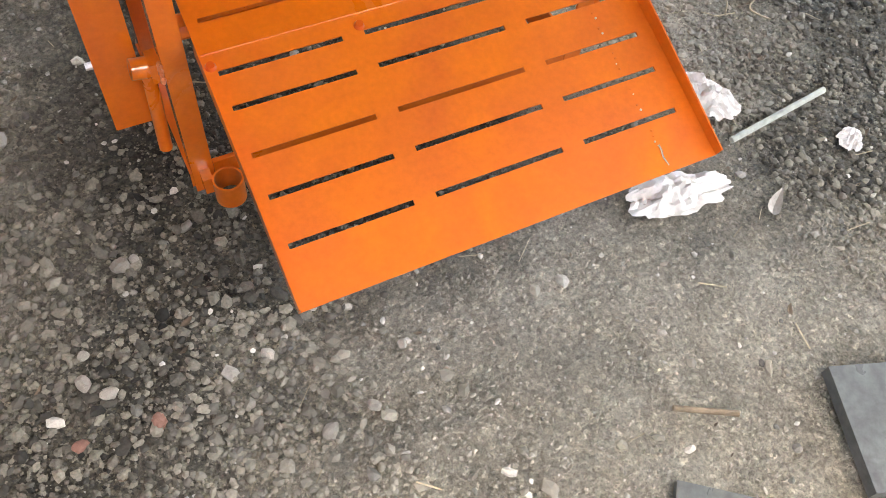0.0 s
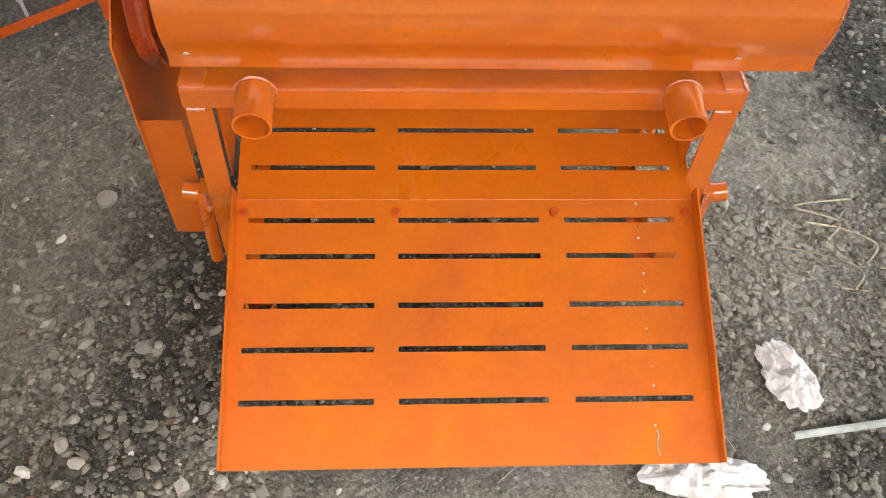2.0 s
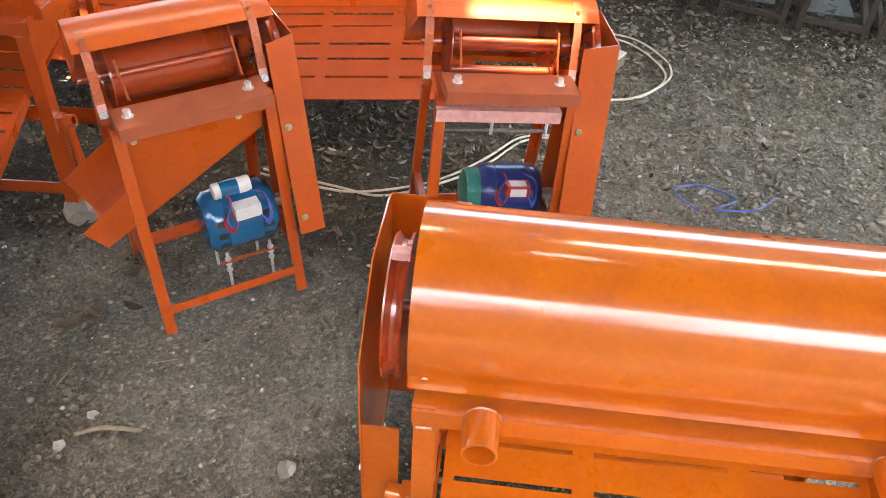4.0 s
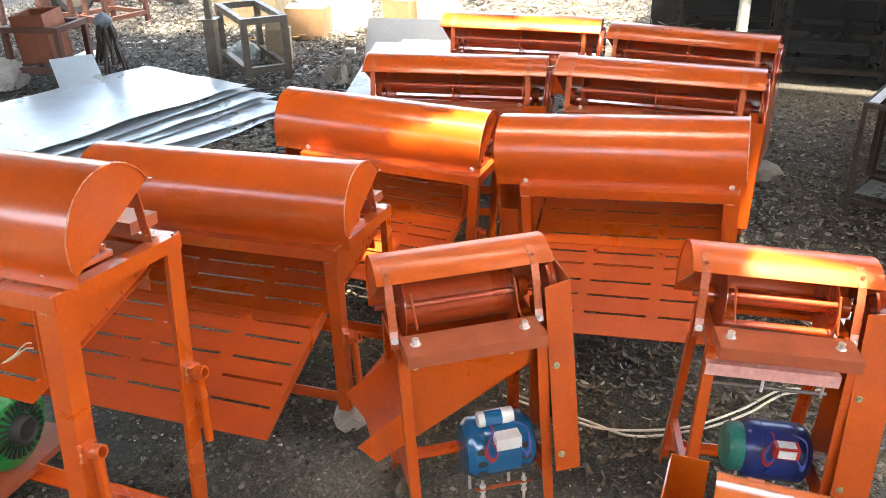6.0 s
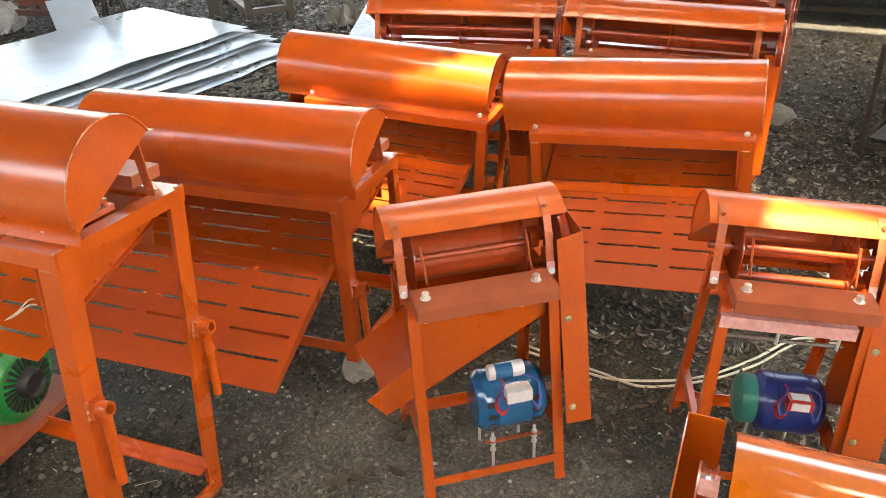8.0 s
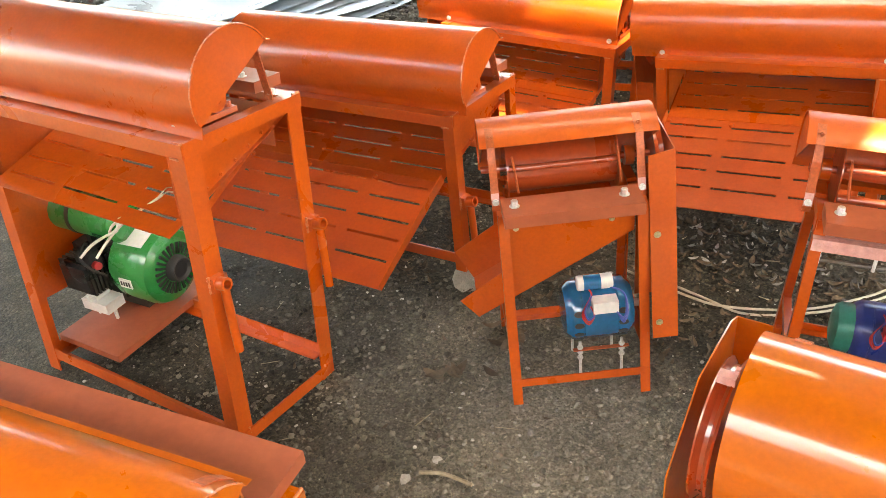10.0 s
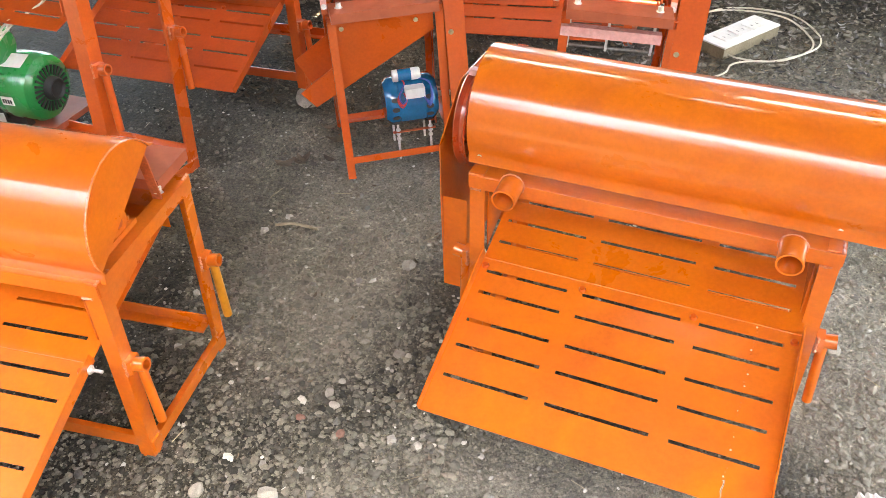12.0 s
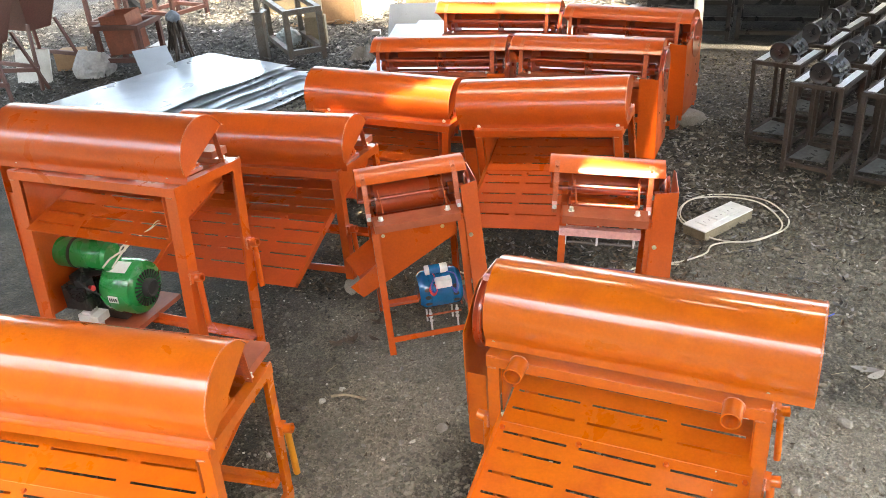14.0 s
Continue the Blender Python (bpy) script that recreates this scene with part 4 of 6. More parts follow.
        part("foot_bar", bm, STRAP, root, bevel=0.001)
    for x in (-0.06, 0.06):
        for y in (-0.07, 0.07):
            bm = B()
            rod(bm, (x, y, -0.11), (x, y, 0.03), 0.0045, 8)
            for z in (0.006, -0.01, -0.03):
                rod(bm, (x, y, z), (x, y, z + 0.008), 0.0085, 6)
            part("mounting_bolt", bm, STEEL, root)
    return root


def petrol_engine(m, label):
    """A small air-cooled engine; the recoil starter faces +x; origin on its base."""
    root = thing("petrol_engine", m, label, "engine")
    mx = Matrix.Translation((0.06, 0, 0.17)) @ Matrix.Rotation(radians(90), 4, "Y")
    bm = B()
    lathe(bm, [(0.0, -0.13), (0.10, -0.13), (0.128, -0.118), (0.138, -0.09), (0.138, 0.03), (0.128, 0.05), (0.105, 0.062), (0.095, 0.066), (0.05, 0.07), (0, 0.07)], mx, 40)
    h = part("blower_housing", bm, GREEN, root, "glossy green blower housing")
    for i in range(26):
        a = 2 * math.pi * i / 26
        c, s = math.cos(a), math.sin(a)
        bm = B()
        sweep(bm, [(0.052, -0.0035), (0.092, -0.005), (0.092, 0.005), (0.052, 0.0035)], (0.124, 0, 0.17), (0.1335, 0, 0.17), V((0, c, s)), V((0, -s, c)))
        part("air_slot", bm, BLACK, h)
    bm = B()
    lathe(bm, [(0, 0.06), (0.05, 0.066), (0.046, 0.095), (0.040, 0.102), (0.03, 0.094), (0, 0.092)], mx, 24)
    part("starter_hub", bm, BLACK, h)
    bm = B()
    box(bm, (-0.26, -0.09, 0.05), (-0.06, 0.10, 0.24))
    part("crankcase", bm, DARKSTEEL, root, bevel=0.015)
    bm = B()
    box(bm, (-0.22, -0.19, 0.12), (-0.10, -0.07, 0.22))
    cyl = part("cylinder", bm, DARKSTEEL, root)
    for i in range(6):
        bm = B()
        box(bm, (-0.23, -0.10 - i * 0.016, 0.11), (-0.09, -0.092 - i * 0.016, 0.235))
        part("cooling_fin", bm, DARKSTEEL, cyl)
    bm = B()
    mt = Matrix.Translation((-0.43, -0.04, 0.352)) @ Matrix.Rotation(radians(90), 4, "Y")
    lathe(bm, [(0, 0), (0.062, 0.004), (0.076, 0.02), (0.076, 0.42), (0.062, 0.436), (0, 0.44)], mt, 32)
    tank = part("fuel_tank", bm, GREEN, root, "glossy green fuel tank")
    for u in (0.09, 0.22):
        bm = B()
        lathe(bm, [(0.0755, u), (0.079, u + 0.001), (0.079, u + 0.017), (0.0755, u + 0.018)], mt, 32)
        part("tank_strap", bm, BLACK, tank)
    for u in (0.10, 0.23):
        bm = B()
        box(bm, (-0.43 + u - 0.012, -0.06, 0.22), (-0.43 + u + 0.012, -0.02, 0.29))
        part("tank_bracket", bm, DARKSTEEL, tank)
    bm = B()
    box(bm, (-0.15, -0.17, 0.20), (-0.08, -0.12, 0.27))
    part("air_cleaner", bm, BLACK, root, bevel=0.01)
    bm = B()
    rod(bm, (-0.09, -0.15, 0.225), (-0.05, -0.162, 0.235), 0.014, 12)
    part("ignition_switch", bm, RED, root)
    bm = B()
    box(bm, (-0.17, -0.19, 0.045), (-0.05, -0.11, 0.085))
    box(bm, (-0.15, -0.18, 0.085), (-0.10, -0.12, 0.10))
    part("mounting_block", bm, WHITE, root, "white casting", bevel=0.006)
    for x in (-0.15, -0.065):
        bm = B()
        rod(bm, (x, -0.15, -0.0), (x, -0.15, 0.05), 0.007, 8)
        part("engine_bolt", bm, STEEL, root)
    for y in (-0.06, 0.05):
        bm = B()
        box(bm, (-0.16, y, 0.0), (0.0, y + 0.04, 0.05))
        part("engine_foot", bm, DARKSTEEL, root)
    # small decal plates: white rectangles with a few dark bars
    bm = B()
    box(bm, (0.0, -0.1405, 0.15), (0.056, -0.1365, 0.185))
    part("decal", bm, WHITE, h)
    bm = B()
    for k in range(4):
        box(bm, (0.006 + k * 0.012, -0.1418, 0.157), (0.013 + k * 0.012, -0.1402, 0.175))
    part("decal_bars", bm, BLACK, h)
    bm = B()
    plate(bm, [(-0.06, -0.035), (0.045, -0.03), (0.045, 0.04), (-0.06, 0.035)], 0.002, Matrix.Translation((0.04, -0.052, 0.299)) @ Matrix.Rotation(radians(-22), 4, "X").inverted())
    part("paper_tag", bm, WHITE, h)
    bm = B()
    wire(bm, [(-0.02, -0.16, 0.2), (-0.04, -0.2, 0.25), (-0.09, -0.19, 0.28), (-0.13, -0.12, 0.29), (-0.14, -0.1, 0.2)], 0.005)
    part("fuel_hose", bm, BLACK, root)
    return root


# ---- the place ----
def ground_z(x, y):
    """Height of the trodden ground: a few centimetres of unevenness."""
    return 0.010 * noise.noise(V((x * 0.9, y * 0.9, 3.1))) + 0.006 * noise.noise(V((x * 3.1, y * 3.1, 7.7))) - 0.006


def build_ground():
    bm = B()
    xs = [-60, -30, -16, -10, -7.5] + [-6 + i * 0.06 for i in range(151)] + [4.5, 7, 12, 25, 60]
    ys = [-60, -25, -10, -5, -3] + [-2 + i * 0.06 for i in range(141)] + [7.5, 9, 12, 18, 35, 70]
    rows = [[bm.verts.new((x, y, ground_z(x, y) + (0.004 * noise.noise(V((x * 14, y * 14, 1.0))) if -6 <= x <= 3.1 and -2 <= y <= 6.5 else 0))) for x in xs] for y in ys]
    for a, b in zip(rows, rows[1:]):
        for i in range(len(xs) - 1):
            bm.faces.new((a[i], a[i + 1], b[i + 1], b[i]))
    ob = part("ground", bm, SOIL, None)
    return tagged(ob, "trodden dark grey soil with grit and gravel", "ground", kind="structure")


build_ground()

ICO = B()
bmesh.ops.create_icosphere(ICO, subdivisions=1, radius=1.0)
ICO.verts.ensure_lookup_table()
ICO_V = np.array([v.co[:] for v in ICO.verts])
ICO_F = np.array([[v.index for v in f.verts] for f in ICO.faces])
ICO.free()


def scatter(name, count, area, size, mat, label, rng, flat=0.6, density=None):
    """Many small stones joined into one mesh that lies on the ground."""
    verts, faces, k = [], [], 0
    (x0, x1), (y0, y1) = area
    nv = len(ICO_V)
    while k < count:
        x, y = rng.uniform(x0, x1), rng.uniform(y0, y1)
        if density is not None and rng.random() > density(x, y):
            continue
        s = size[0] * (size[1] / size[0]) ** (rng.random() ** 2.2)
        a = rng.uniform(0, 6.283)
        sc = np.array((rng.uniform(0.75, 1.3), rng.uniform(0.6, 1.1), flat * rng.uniform(0.6, 1.2))) * s
        p = ICO_V * rng.uniform(0.68, 1.18, (nv, 1)) * sc
        c, d = math.cos(a), math.sin(a)
        p = p @ np.array(((c, d, 0), (-d, c, 0), (0, 0, 1)))
        p += (x, y, ground_z(x, y) + sc[2] * 0.35)
        verts.append(p)
        faces.append(ICO_F + k * nv)
        k += 1
    me = bpy.data.meshes.new(name)
    me.from_pydata(np.concatenate(verts).tolist(), [], np.concatenate(faces).tolist())
    me.materials.append(mat)
    ob = new(name, me)
    return tagged(ob, label, "gravel", kind="stuff")


RNG = np.random.default_rng(4)


def loose(x, y):
    """Where the loose stones lie thick; the trodden lanes stay nearly bare."""
    n = noise.noise(V((x * 1.6, y * 1.6, 5.5))) + 0.6 * noise.noise(V((x * 5, y * 5, 2.5)))
    lane = 0.55 if (0.15 < x < 1.15 and y < -0.3) else 0.05 if (-0.8 < x < -0.05 and y > -0.45) else -0.3
    return max(0.04, min(1.0, 0.40 + 0.9 * n - lane))


scatter("gravel", 42000, ((-2.2, 2.1), (-1.4, 3.2)), (0.003, 0.014), GRAVEL, "loose grey gravel on dark soil", RNG, density=loose)
scatter("gravel", 9000, ((-6.5, 3.2), (1.7, 7.5)), (0.006, 0.022), GRAVEL, "coarse grey gravel and clods", RNG, density=loose)
scatter("gravel", 15000, ((-0.7, 2.3), (1.2, 6.2)), (0.004, 0.017), CRUMB, "coarse grey-brown gravel and leaf crumbs", RNG, flat=0.6)
scatter("gravel", 5200, ((-2.2, 2.1), (-1.4, 3.2)), (0.002, 0.009), CHIP, "pale stone chips and scraps", RNG)
scatter("gravel", 12000, ((-1.0, 0.35), (-1.25, 0.45)), (0.0028, 0.011), GRAVEL, "small dark gravel packed in soil", RNG, flat=0.7, density=loose)
scatter("pebbles", 2200, ((-0.95, 0.40), (-1.35, 0.12)), (0.003, 0.019), GRAVEL, "rough grey pebbles lying in dark soil", RNG, flat=0.55, density=loose)
scatter("gravel", 9000, ((1.0, 1.95), (-1.0, 0.3)), (0.003, 0.013), GRAVEL, "dark gravel beside the dusty lane", RNG, flat=0.7, density=loose)
scatter("pebbles", 900, ((0.35, 1.9), (-1.3, 1.8)), (0.006, 0.018), GRAVEL, "rough grey pebbles strewn on dusty soil", RNG, flat=0.5, density=loose)
scatter("pebbles", 1300, ((-0.80, 0.05), (-0.75, 0.10)), (0.003, 0.017), GRAVEL, "small grey stones strewn thick in the lane", RNG, flat=0.55)
scatter("pebbles", 170, ((-1.05, 0.35), (-1.3, 0.6)), (0.007, 0.021), CHIP, "larger pale stones strewn on dark soil", RNG, flat=0.6)
scatter("pebbles", 150, ((0.2, 1.9), (-1.3, 1.6)), (0.005, 0.015), CHIP, "small pale stones on dusty soil", RNG, flat=0.6)
scatter("clods", 700, ((0.3, 2.2), (0.9, 3.3)), (0.007, 0.026), CRUMB, "grey-brown clods of dry soil beside the shellers", RNG, flat=0.55)
scatter("pebbles", 4200, ((-3.9, -2.0), (2.7, 5.0)), (0.012, 0.034), GRAVEL, "coarse grey pebbles heaped beside the sheets", RNG, flat=0.6)
scatter("pebbles", 3600, ((-0.3, 1.7), (2.4, 6.0)), (0.008, 0.025), GRAVEL, "coarse grey pebbles and clods before the dark shed", RNG, flat=0.6)
ICO_V = np.array(((1, 0, 0), (-1, 0, 0), (0, 1, 0), (0, -1, 0), (0, 0, 1), (0, 0, -1)), float)
ICO_F = np.array(((0, 2, 4), (2, 1, 4), (1, 3, 4), (3, 0, 4), (2, 0, 5), (1, 2, 5), (3, 1, 5), (0, 3, 5)))
scatter("soil_crumbs", 90000, ((-1.8, 1.9), (-1.3, 2.0)), (0.0016, 0.006), CRUMB, "small crumbs of dark soil and grit", RNG, flat=0.7)
scatter("soil_crumbs", 40000, ((-0.8, 1.5), (-1.2, 0.3)), (0.0014, 0.005), GRAVEL, "fine grey grit on trodden soil", RNG, flat=0.6)

# single stones
STONES = []
for k in range(4):
    bm = B()
    bmesh.ops.create_icosphere(bm, subdivisions=2, radius=1.0)
    for v in bm.verts:
        v.co *= 1 + 0.28 * noise.noise(v.co * 1.3 + V((k * 7.1, 0, 0)))
        v.co.z *= 0.6
    me = bpy.data.meshes.new("stone")
    bm.to_mesh(me)
    bm.free()
    me.materials.append(STONE)
    STONES.append(me)


def stone(x, y, s, k=0, label="grey stone lying on the soil", z=None):
    ob = new("stone", STONES[k % 4])
    ob.matrix_world = Matrix.Translation((x, y, (ground_z(x, y) if z is None else z) + s * 0.3)) @ Matrix.Rotation(k * 1.7, 4, "Z") @ Matrix.Diagonal((s, s * 0.8, s * 0.9, 1))
    return tagged(ob, label, "stone", "loose stones")


for k, (x, y, s) in enumerate(((-0.199, -0.144, 0.020), (-0.172, -0.138, 0.013), (-0.287, -0.391, 0.017), (-0.322, -0.355, 0.017), (-0.309, -0.301, 0.012), (-0.008, -0.430, 0.015), (0.040, -0.617, 0.019), (0.129, -0.604, 0.014), (0.227, -0.514, 0.012), (0.694, -0.70, 0.010), (1.0, 0.35, 0.025), (1.15, 0.8, 0.03), (-0.35, 0.25, 0.028), (-0.55, -0.9, 0.03), (-0.48, -0.78, 0.025), (-0.30, -0.72, 0.028), (-0.22, -0.80, 0.022), (-0.10, -0.70, 0.018))):
    stone(x, y, s, k)
for k, (x, y, s) in enumerate(((-0.222, -0.475, 0.017), (-0.355, -0.464, 0.015))):
    ob = stone(x, y, s, k + 1, "small bit of red brick in gravel")
    me = ob.data.copy()
    me.materials[0] = BRICKRED
    ob.data = me
stone(-1.262, 1.165, 0.085, 1, "rough grey block under a thresher's foot")
stone(-0.035, 4.13, 0.13, 2, "broad brown rock beside the threshers")

# ---- threshers in their places ----
thresher(pose(0, 0, 0.009, -0.95, 0.11, 0), "glossy orange thresher with slotted tray and two pipe sockets", seam=True, paint=ORANGE, W=0.872, H=0.614, hood=(-0.029, 1.001), pipes=True, handles=((1, 0), (1, 1), (-1, 0)), lift=0.007, rad=0.160, back=-0.013, tray=0.462, tray_drop=0.153)
thresher(pose(-1.696, -0.871, 0.027, 0.42, 1.33, 9.7), "glossy orange thresher on low legs, end plate facing the lane", paint=ORANGE, W=1.015, H=0.61, DB=0.41, hood=(-0.03, 1.076), plank=(0.30, 0.455, 0.045), lift=-0.013, rad=0.164, back=-0.027, over=0.045, tray_bolt=True, socket=0.56, foot=0.012, handle_mat=material("yellowed_handle", (0.62, 0.24, 0.02), 0.35, grain=(80, 0.1), stain=(12, 0.3)))
thresher(pose(-2.305, 0.102, 0.016, -5.18, -0.57, 1.08), "tall orange thresher over a green petrol engine", W=0.841, H=0.965, DB=0.401, hood=(-0.111, 0.943), tray=0, lift=-0.007, rad=0.153, back=-0.012, over=0.067, leg=0.055, socket=0.59, foot=0.02, sieve=(-0.07, 0.261))
thresher(pose(-2.174, 1.091, 0.065, -2.35, -2.1, 1.36), "red-orange thresher with a long slotted tray, foot on a stone", W=0.925, H=0.597, DB=0.40, hood=(-0.075, 0.986), lift=-0.02, rad=0.152, back=-0.014, over=0.03, tray=0.427, tray_drop=0.193, socket=0.47)
thresher(pose(-2.029, 2.221, -0.03, -3.3, 2.17, 2.67), "red-orange thresher with a patch of sunlight on its hood", W=0.796, H=0.591, hood=(-0.169, 0.833), lift=-0.013, rad=0.156, over=0.047, tray=0.476, tray_drop=0.112, foot=0.01)
thresher(pose(-0.892, 2.196, -0.03, 1.45, -3.94, 3.17), "red-orange thresher, tray side facing the lane", W=0.815, H=0.596, hood=(-0.128, 0.869), handles=((1, 0),), lift=-0.02, rad=0.157, over=0.03, foot=0.04)
for x, y, z, ry, rz, h0, h1, lab in ((-1.194, 3.365, -0.031, 0.48, 189.6, -0.056, 0.908, "orange thresher showing its open feed side and drum"), (-0.134, 3.354, -0.01, -0.38, 182.1, -0.059, 0.931, "orange thresher with its feed side open, beside another"), (-1.141, 4.389, -0.017, -0.56, 186.8, -0.059, 0.933, "orange thresher with sun on its hood, feed side open"), (-0.076, 4.296, -0.04, -0.38, 175.2, -0.057, 0.911, "orange thresher at the end of the row, feed side open")):
    thresher(pose(x, y, z, 0, ry, rz), lab, W=0.85, H=0.61, hood=(h0, h1), rad=0.157, handles=((-1, 0), (-1, 1)), gw=0.12, gtop=0.10, gin=0.092, gback=0.05)

# ---- small shellers ----
S1 = pose(-0.799, 0.655, 0.0, -1.65, -1.05, 35.4)
small_sheller(S1, "small orange sheller on splayed legs with a side chute")
electric_motor(S1 @ pose(0.282, 0.125, 0.138, 0, 0, 0) @ Matrix.Scale(1.06, 4), "blue electric motor with white terminal box on long bolts", MOTOR_BLUE, None, WHITE, stripe=True)
S2 = pose(-0.113, 0.971, -0.003, -0.74, 3.87, 14.4)
small_sheller(S2, "small orange sheller with a pink bar below its plank", chute=False, W=0.406, H=0.626, ends=(-0.062, 0.036), guard=(-0.007, 0.091), straps=(-0.028, -0.025), foot=0.03)
electric_motor(S2 @ pose(0.270, 0.17, 0.137, 0, 0, 0), "dark blue electric motor with a green fan cover", MOTOR_NAVY, TEAL, RED, vents=False)

# ---- engine on its board ----
bm = B()
box(bm, (-0.14, -0.24, 0.0), (0.16, 0.30, 0.025))
solo("engine_board", bm, PLANK, pose(-2.20, 0.38, 0.062, 0, 0, 3), "dull red mounting board under the engine", "board", bevel=0.002)
petrol_engine(pose(-2.145, 0.445, 0.095, 0, 0, 5), "glossy green petrol engine on a red board")
bm = B()
wire(bm, [(-1.627, 0.222, 0.769), (-1.66, 0.185, 0.745), (-1.69, 0.145, 0.725), (-1.70, 0.10, 0.705), (-1.71, 0.06, 0.70), (-1.722, 0.03, 0.69), (-1.731, -0.006, 0.669)], 0.004)
wire(bm, [(-1.68, 0.15, 0.728), (-1.70, 0.12, 0.73), (-1.695, 0.10, 0.705), (-1.715, 0.09, 0.70), (-1.72, 0.11, 0.712), (-1.70, 0.13, 0.722), (-1.712, 0.06, 0.675), (-1.718, 0.03, 0.65)], 0.004)
wire(bm, [(-1.627, 0.222, 0.769), (-1.615, 0.235, 0.776), (-1.605, 0.245, 0.772)], 0.002)
wire(bm, [(-1.635, 0.212, 0.765), (-1.625, 0.24, 0.782), (-1.62, 0.255, 0.778)], 0.0018)
solo("rope", bm, CREAM, Matrix.Identity(4), "frayed cream rope tied over the sieve's edge", "rope")

# ---- extension box with its cable ----
bx = thing("extension_box", pose(0.433, 2.41, 0.0, 0, 0, 60), "wooden extension box with white sockets on the soil", "extension box")
bm = B()
box(bm, (-0.21, -0.075, 0.0), (0.21, 0.075, 0.055))
part("body", bm, WOODBOX, bx, bevel=0.003)
bm = B()
box(bm, (-0.212, -0.077, 0.055), (0.212, 0.077, 0.062))
part("face_plate", bm, WHITE, bx, bevel=0.002)
for i in range(3):
    bm = B()
    box(bm, (-0.15 + i * 0.105, -0.042, 0.062), (-0.06 + i * 0.105, 0.042, 0.067))
    s = part("socket", bm, WHITE, bx, bevel=0.003)
    for dx in (-0.02, 0.02):
        bm = B()
        box(bm, (-0.105 + i * 0.105 + dx - 0.0015, -0.008, 0.0668), (-0.105 + i * 0.105 + dx + 0.0015, 0.008, 0.0676))
        part("pin_hole", bm, BLACK, s)
bm = B()
loop = [(0.34, 2.32), (0.22, 2.44), (0.21, 2.62), (0.30, 2.79), (0.47, 2.84), (0.66, 2.79), (0.79, 2.62), (0.80, 2.46), (0.72, 2.32), (0.60, 2.23), (0.46, 2.21), (0.36, 2.26)]
wire(bm, [(x, y, ground_z(x, y) + 0.010 + 0.006 * (i % 3)) for i, (x, y) in enumerate(loop)], 0.0046, 8)
loop2 = [(0.38, 2.30), (0.25, 2.36), (0.19, 2.52), (0.24, 2.70), (0.42, 2.80), (0.62, 2.76), (0.75, 2.58), (0.77, 2.42), (0.66, 2.26), (0.52, 2.19), (0.44, 2.14), (0.42, 2.02), (0.30, 1.90), (0.162, 1.846), (0.022, 1.665), (-0.146, 1.495), (-0.377, 1.412), (-0.53, 1.41), (-0.80, 1.48)]
wire(bm, [(x, y, ground_z(x, y) + 0.012 + 0.006 * (i % 2)) for i, (x, y) in enumerate(loop2)], 0.0046, 8)
loop3 = [(0.31, 1.88), (0.175, 1.825), (0.05, 1.66), (-0.10, 1.50), (-0.30, 1.405), (-0.46, 1.42), (-0.75, 1.50)]
wire(bm, [(x, y, ground_z(x, y) + 0.010 + 0.008 * (i % 2)) for i, (x, y) in enumerate(loop3)], 0.0046, 8)
solo("power_cable", bm, CREAM, Matrix.Identity(4), "cream power cable coiled on the soil", "cable")

# ---- scraps round the first thresher ----
def crumple(name, m, sx, sy, h, mat, label, category, seed, n=22):
    """A crumpled sheet lying on the ground."""
    bm = B()
    rows = []
    for j in range(n + 1):
        row = []
        for i in range(n + 1):
            u, v = i / n * 2 - 1, j / n * 2 - 1
            rr = math.hypot(u, v)
            k = 1 if rr < 1e-6 else max(abs(u), abs(v)) / rr
            th = math.atan2(v, u)
            e = 1 + 0.30 * noise.noise(V((1.6 * math.cos(th), 1.6 * math.sin(th), seed))) + 0.15 * noise.noise(V((5 * math.cos(th), 5 * math.sin(th), seed)))
            x, y = u * k * sx * e, v * k * sy * e
            z = h * (0.55 + 0.9 * noise.noise(V((u * 2.6, v * 2.6, seed))) + 0.7 * abs(noise.noise(V((u * 5, v * 5, seed + 3)))) + 0.35 * noise.noise(V((u * 11, v * 11, seed + 6)))) * max(0.15, 1 - rr * k * 0.75)
            row.append(bm.verts.new((x, y, max(0.001, z))))
        rows.append(row)
    top = []
    for a, b in zip(rows, rows[1:]):
        for i in range(n):
            top.append(bm.faces.new((a[i], a[i + 1], b[i + 1], b[i])))
    got = bmesh.ops.extrude_face_region(bm, geom=top)
    bmesh.ops.translate(bm, verts=[g for g in got["geom"] if isinstance(g, bmesh.types.BMVert)], vec=(0, 0, -0.0015))
    return solo(name, bm, mat, m, label, category, smooth=20)


crumple("crumpled_paper", pose(1.14, -0.23, 0, 0, 0, 20), 0.055, 0.085, 0.05, PAPER, "crumpled dirty white paper on the soil", "paper", 1.0)
crumple("cloth_scrap", pose(0.905, -0.44, 0, 0, 0, -8), 0.13, 0.05, 0.055, PAPER, "crumpled pale rag under the tray's edge", "rag", 5.0)
crumple("plastic_scrap", pose(1.38, -0.47, 0, 0, 0, 40), 0.035, 0.03, 0.025, PAPER, "small scrap of pale plastic on gravel", "scrap", 9.0)
bm = B()
rod(bm, (0, 0, 0.01), (0.30, 0.02, 0.016), 0.008, 8)
solo("stick", bm, material("weathered_stick", (0.40, 0.42, 0.37), 0.7, grain=(60, 0.2), stain=(12, 0.3)), pose(1.11, -0.365, 0, 0, 0, 3), "straight weathered grey stick on gravel", "stick")
bm = B()
box(bm, (0, -0.24, 0), (0.22, 0, 0.03))
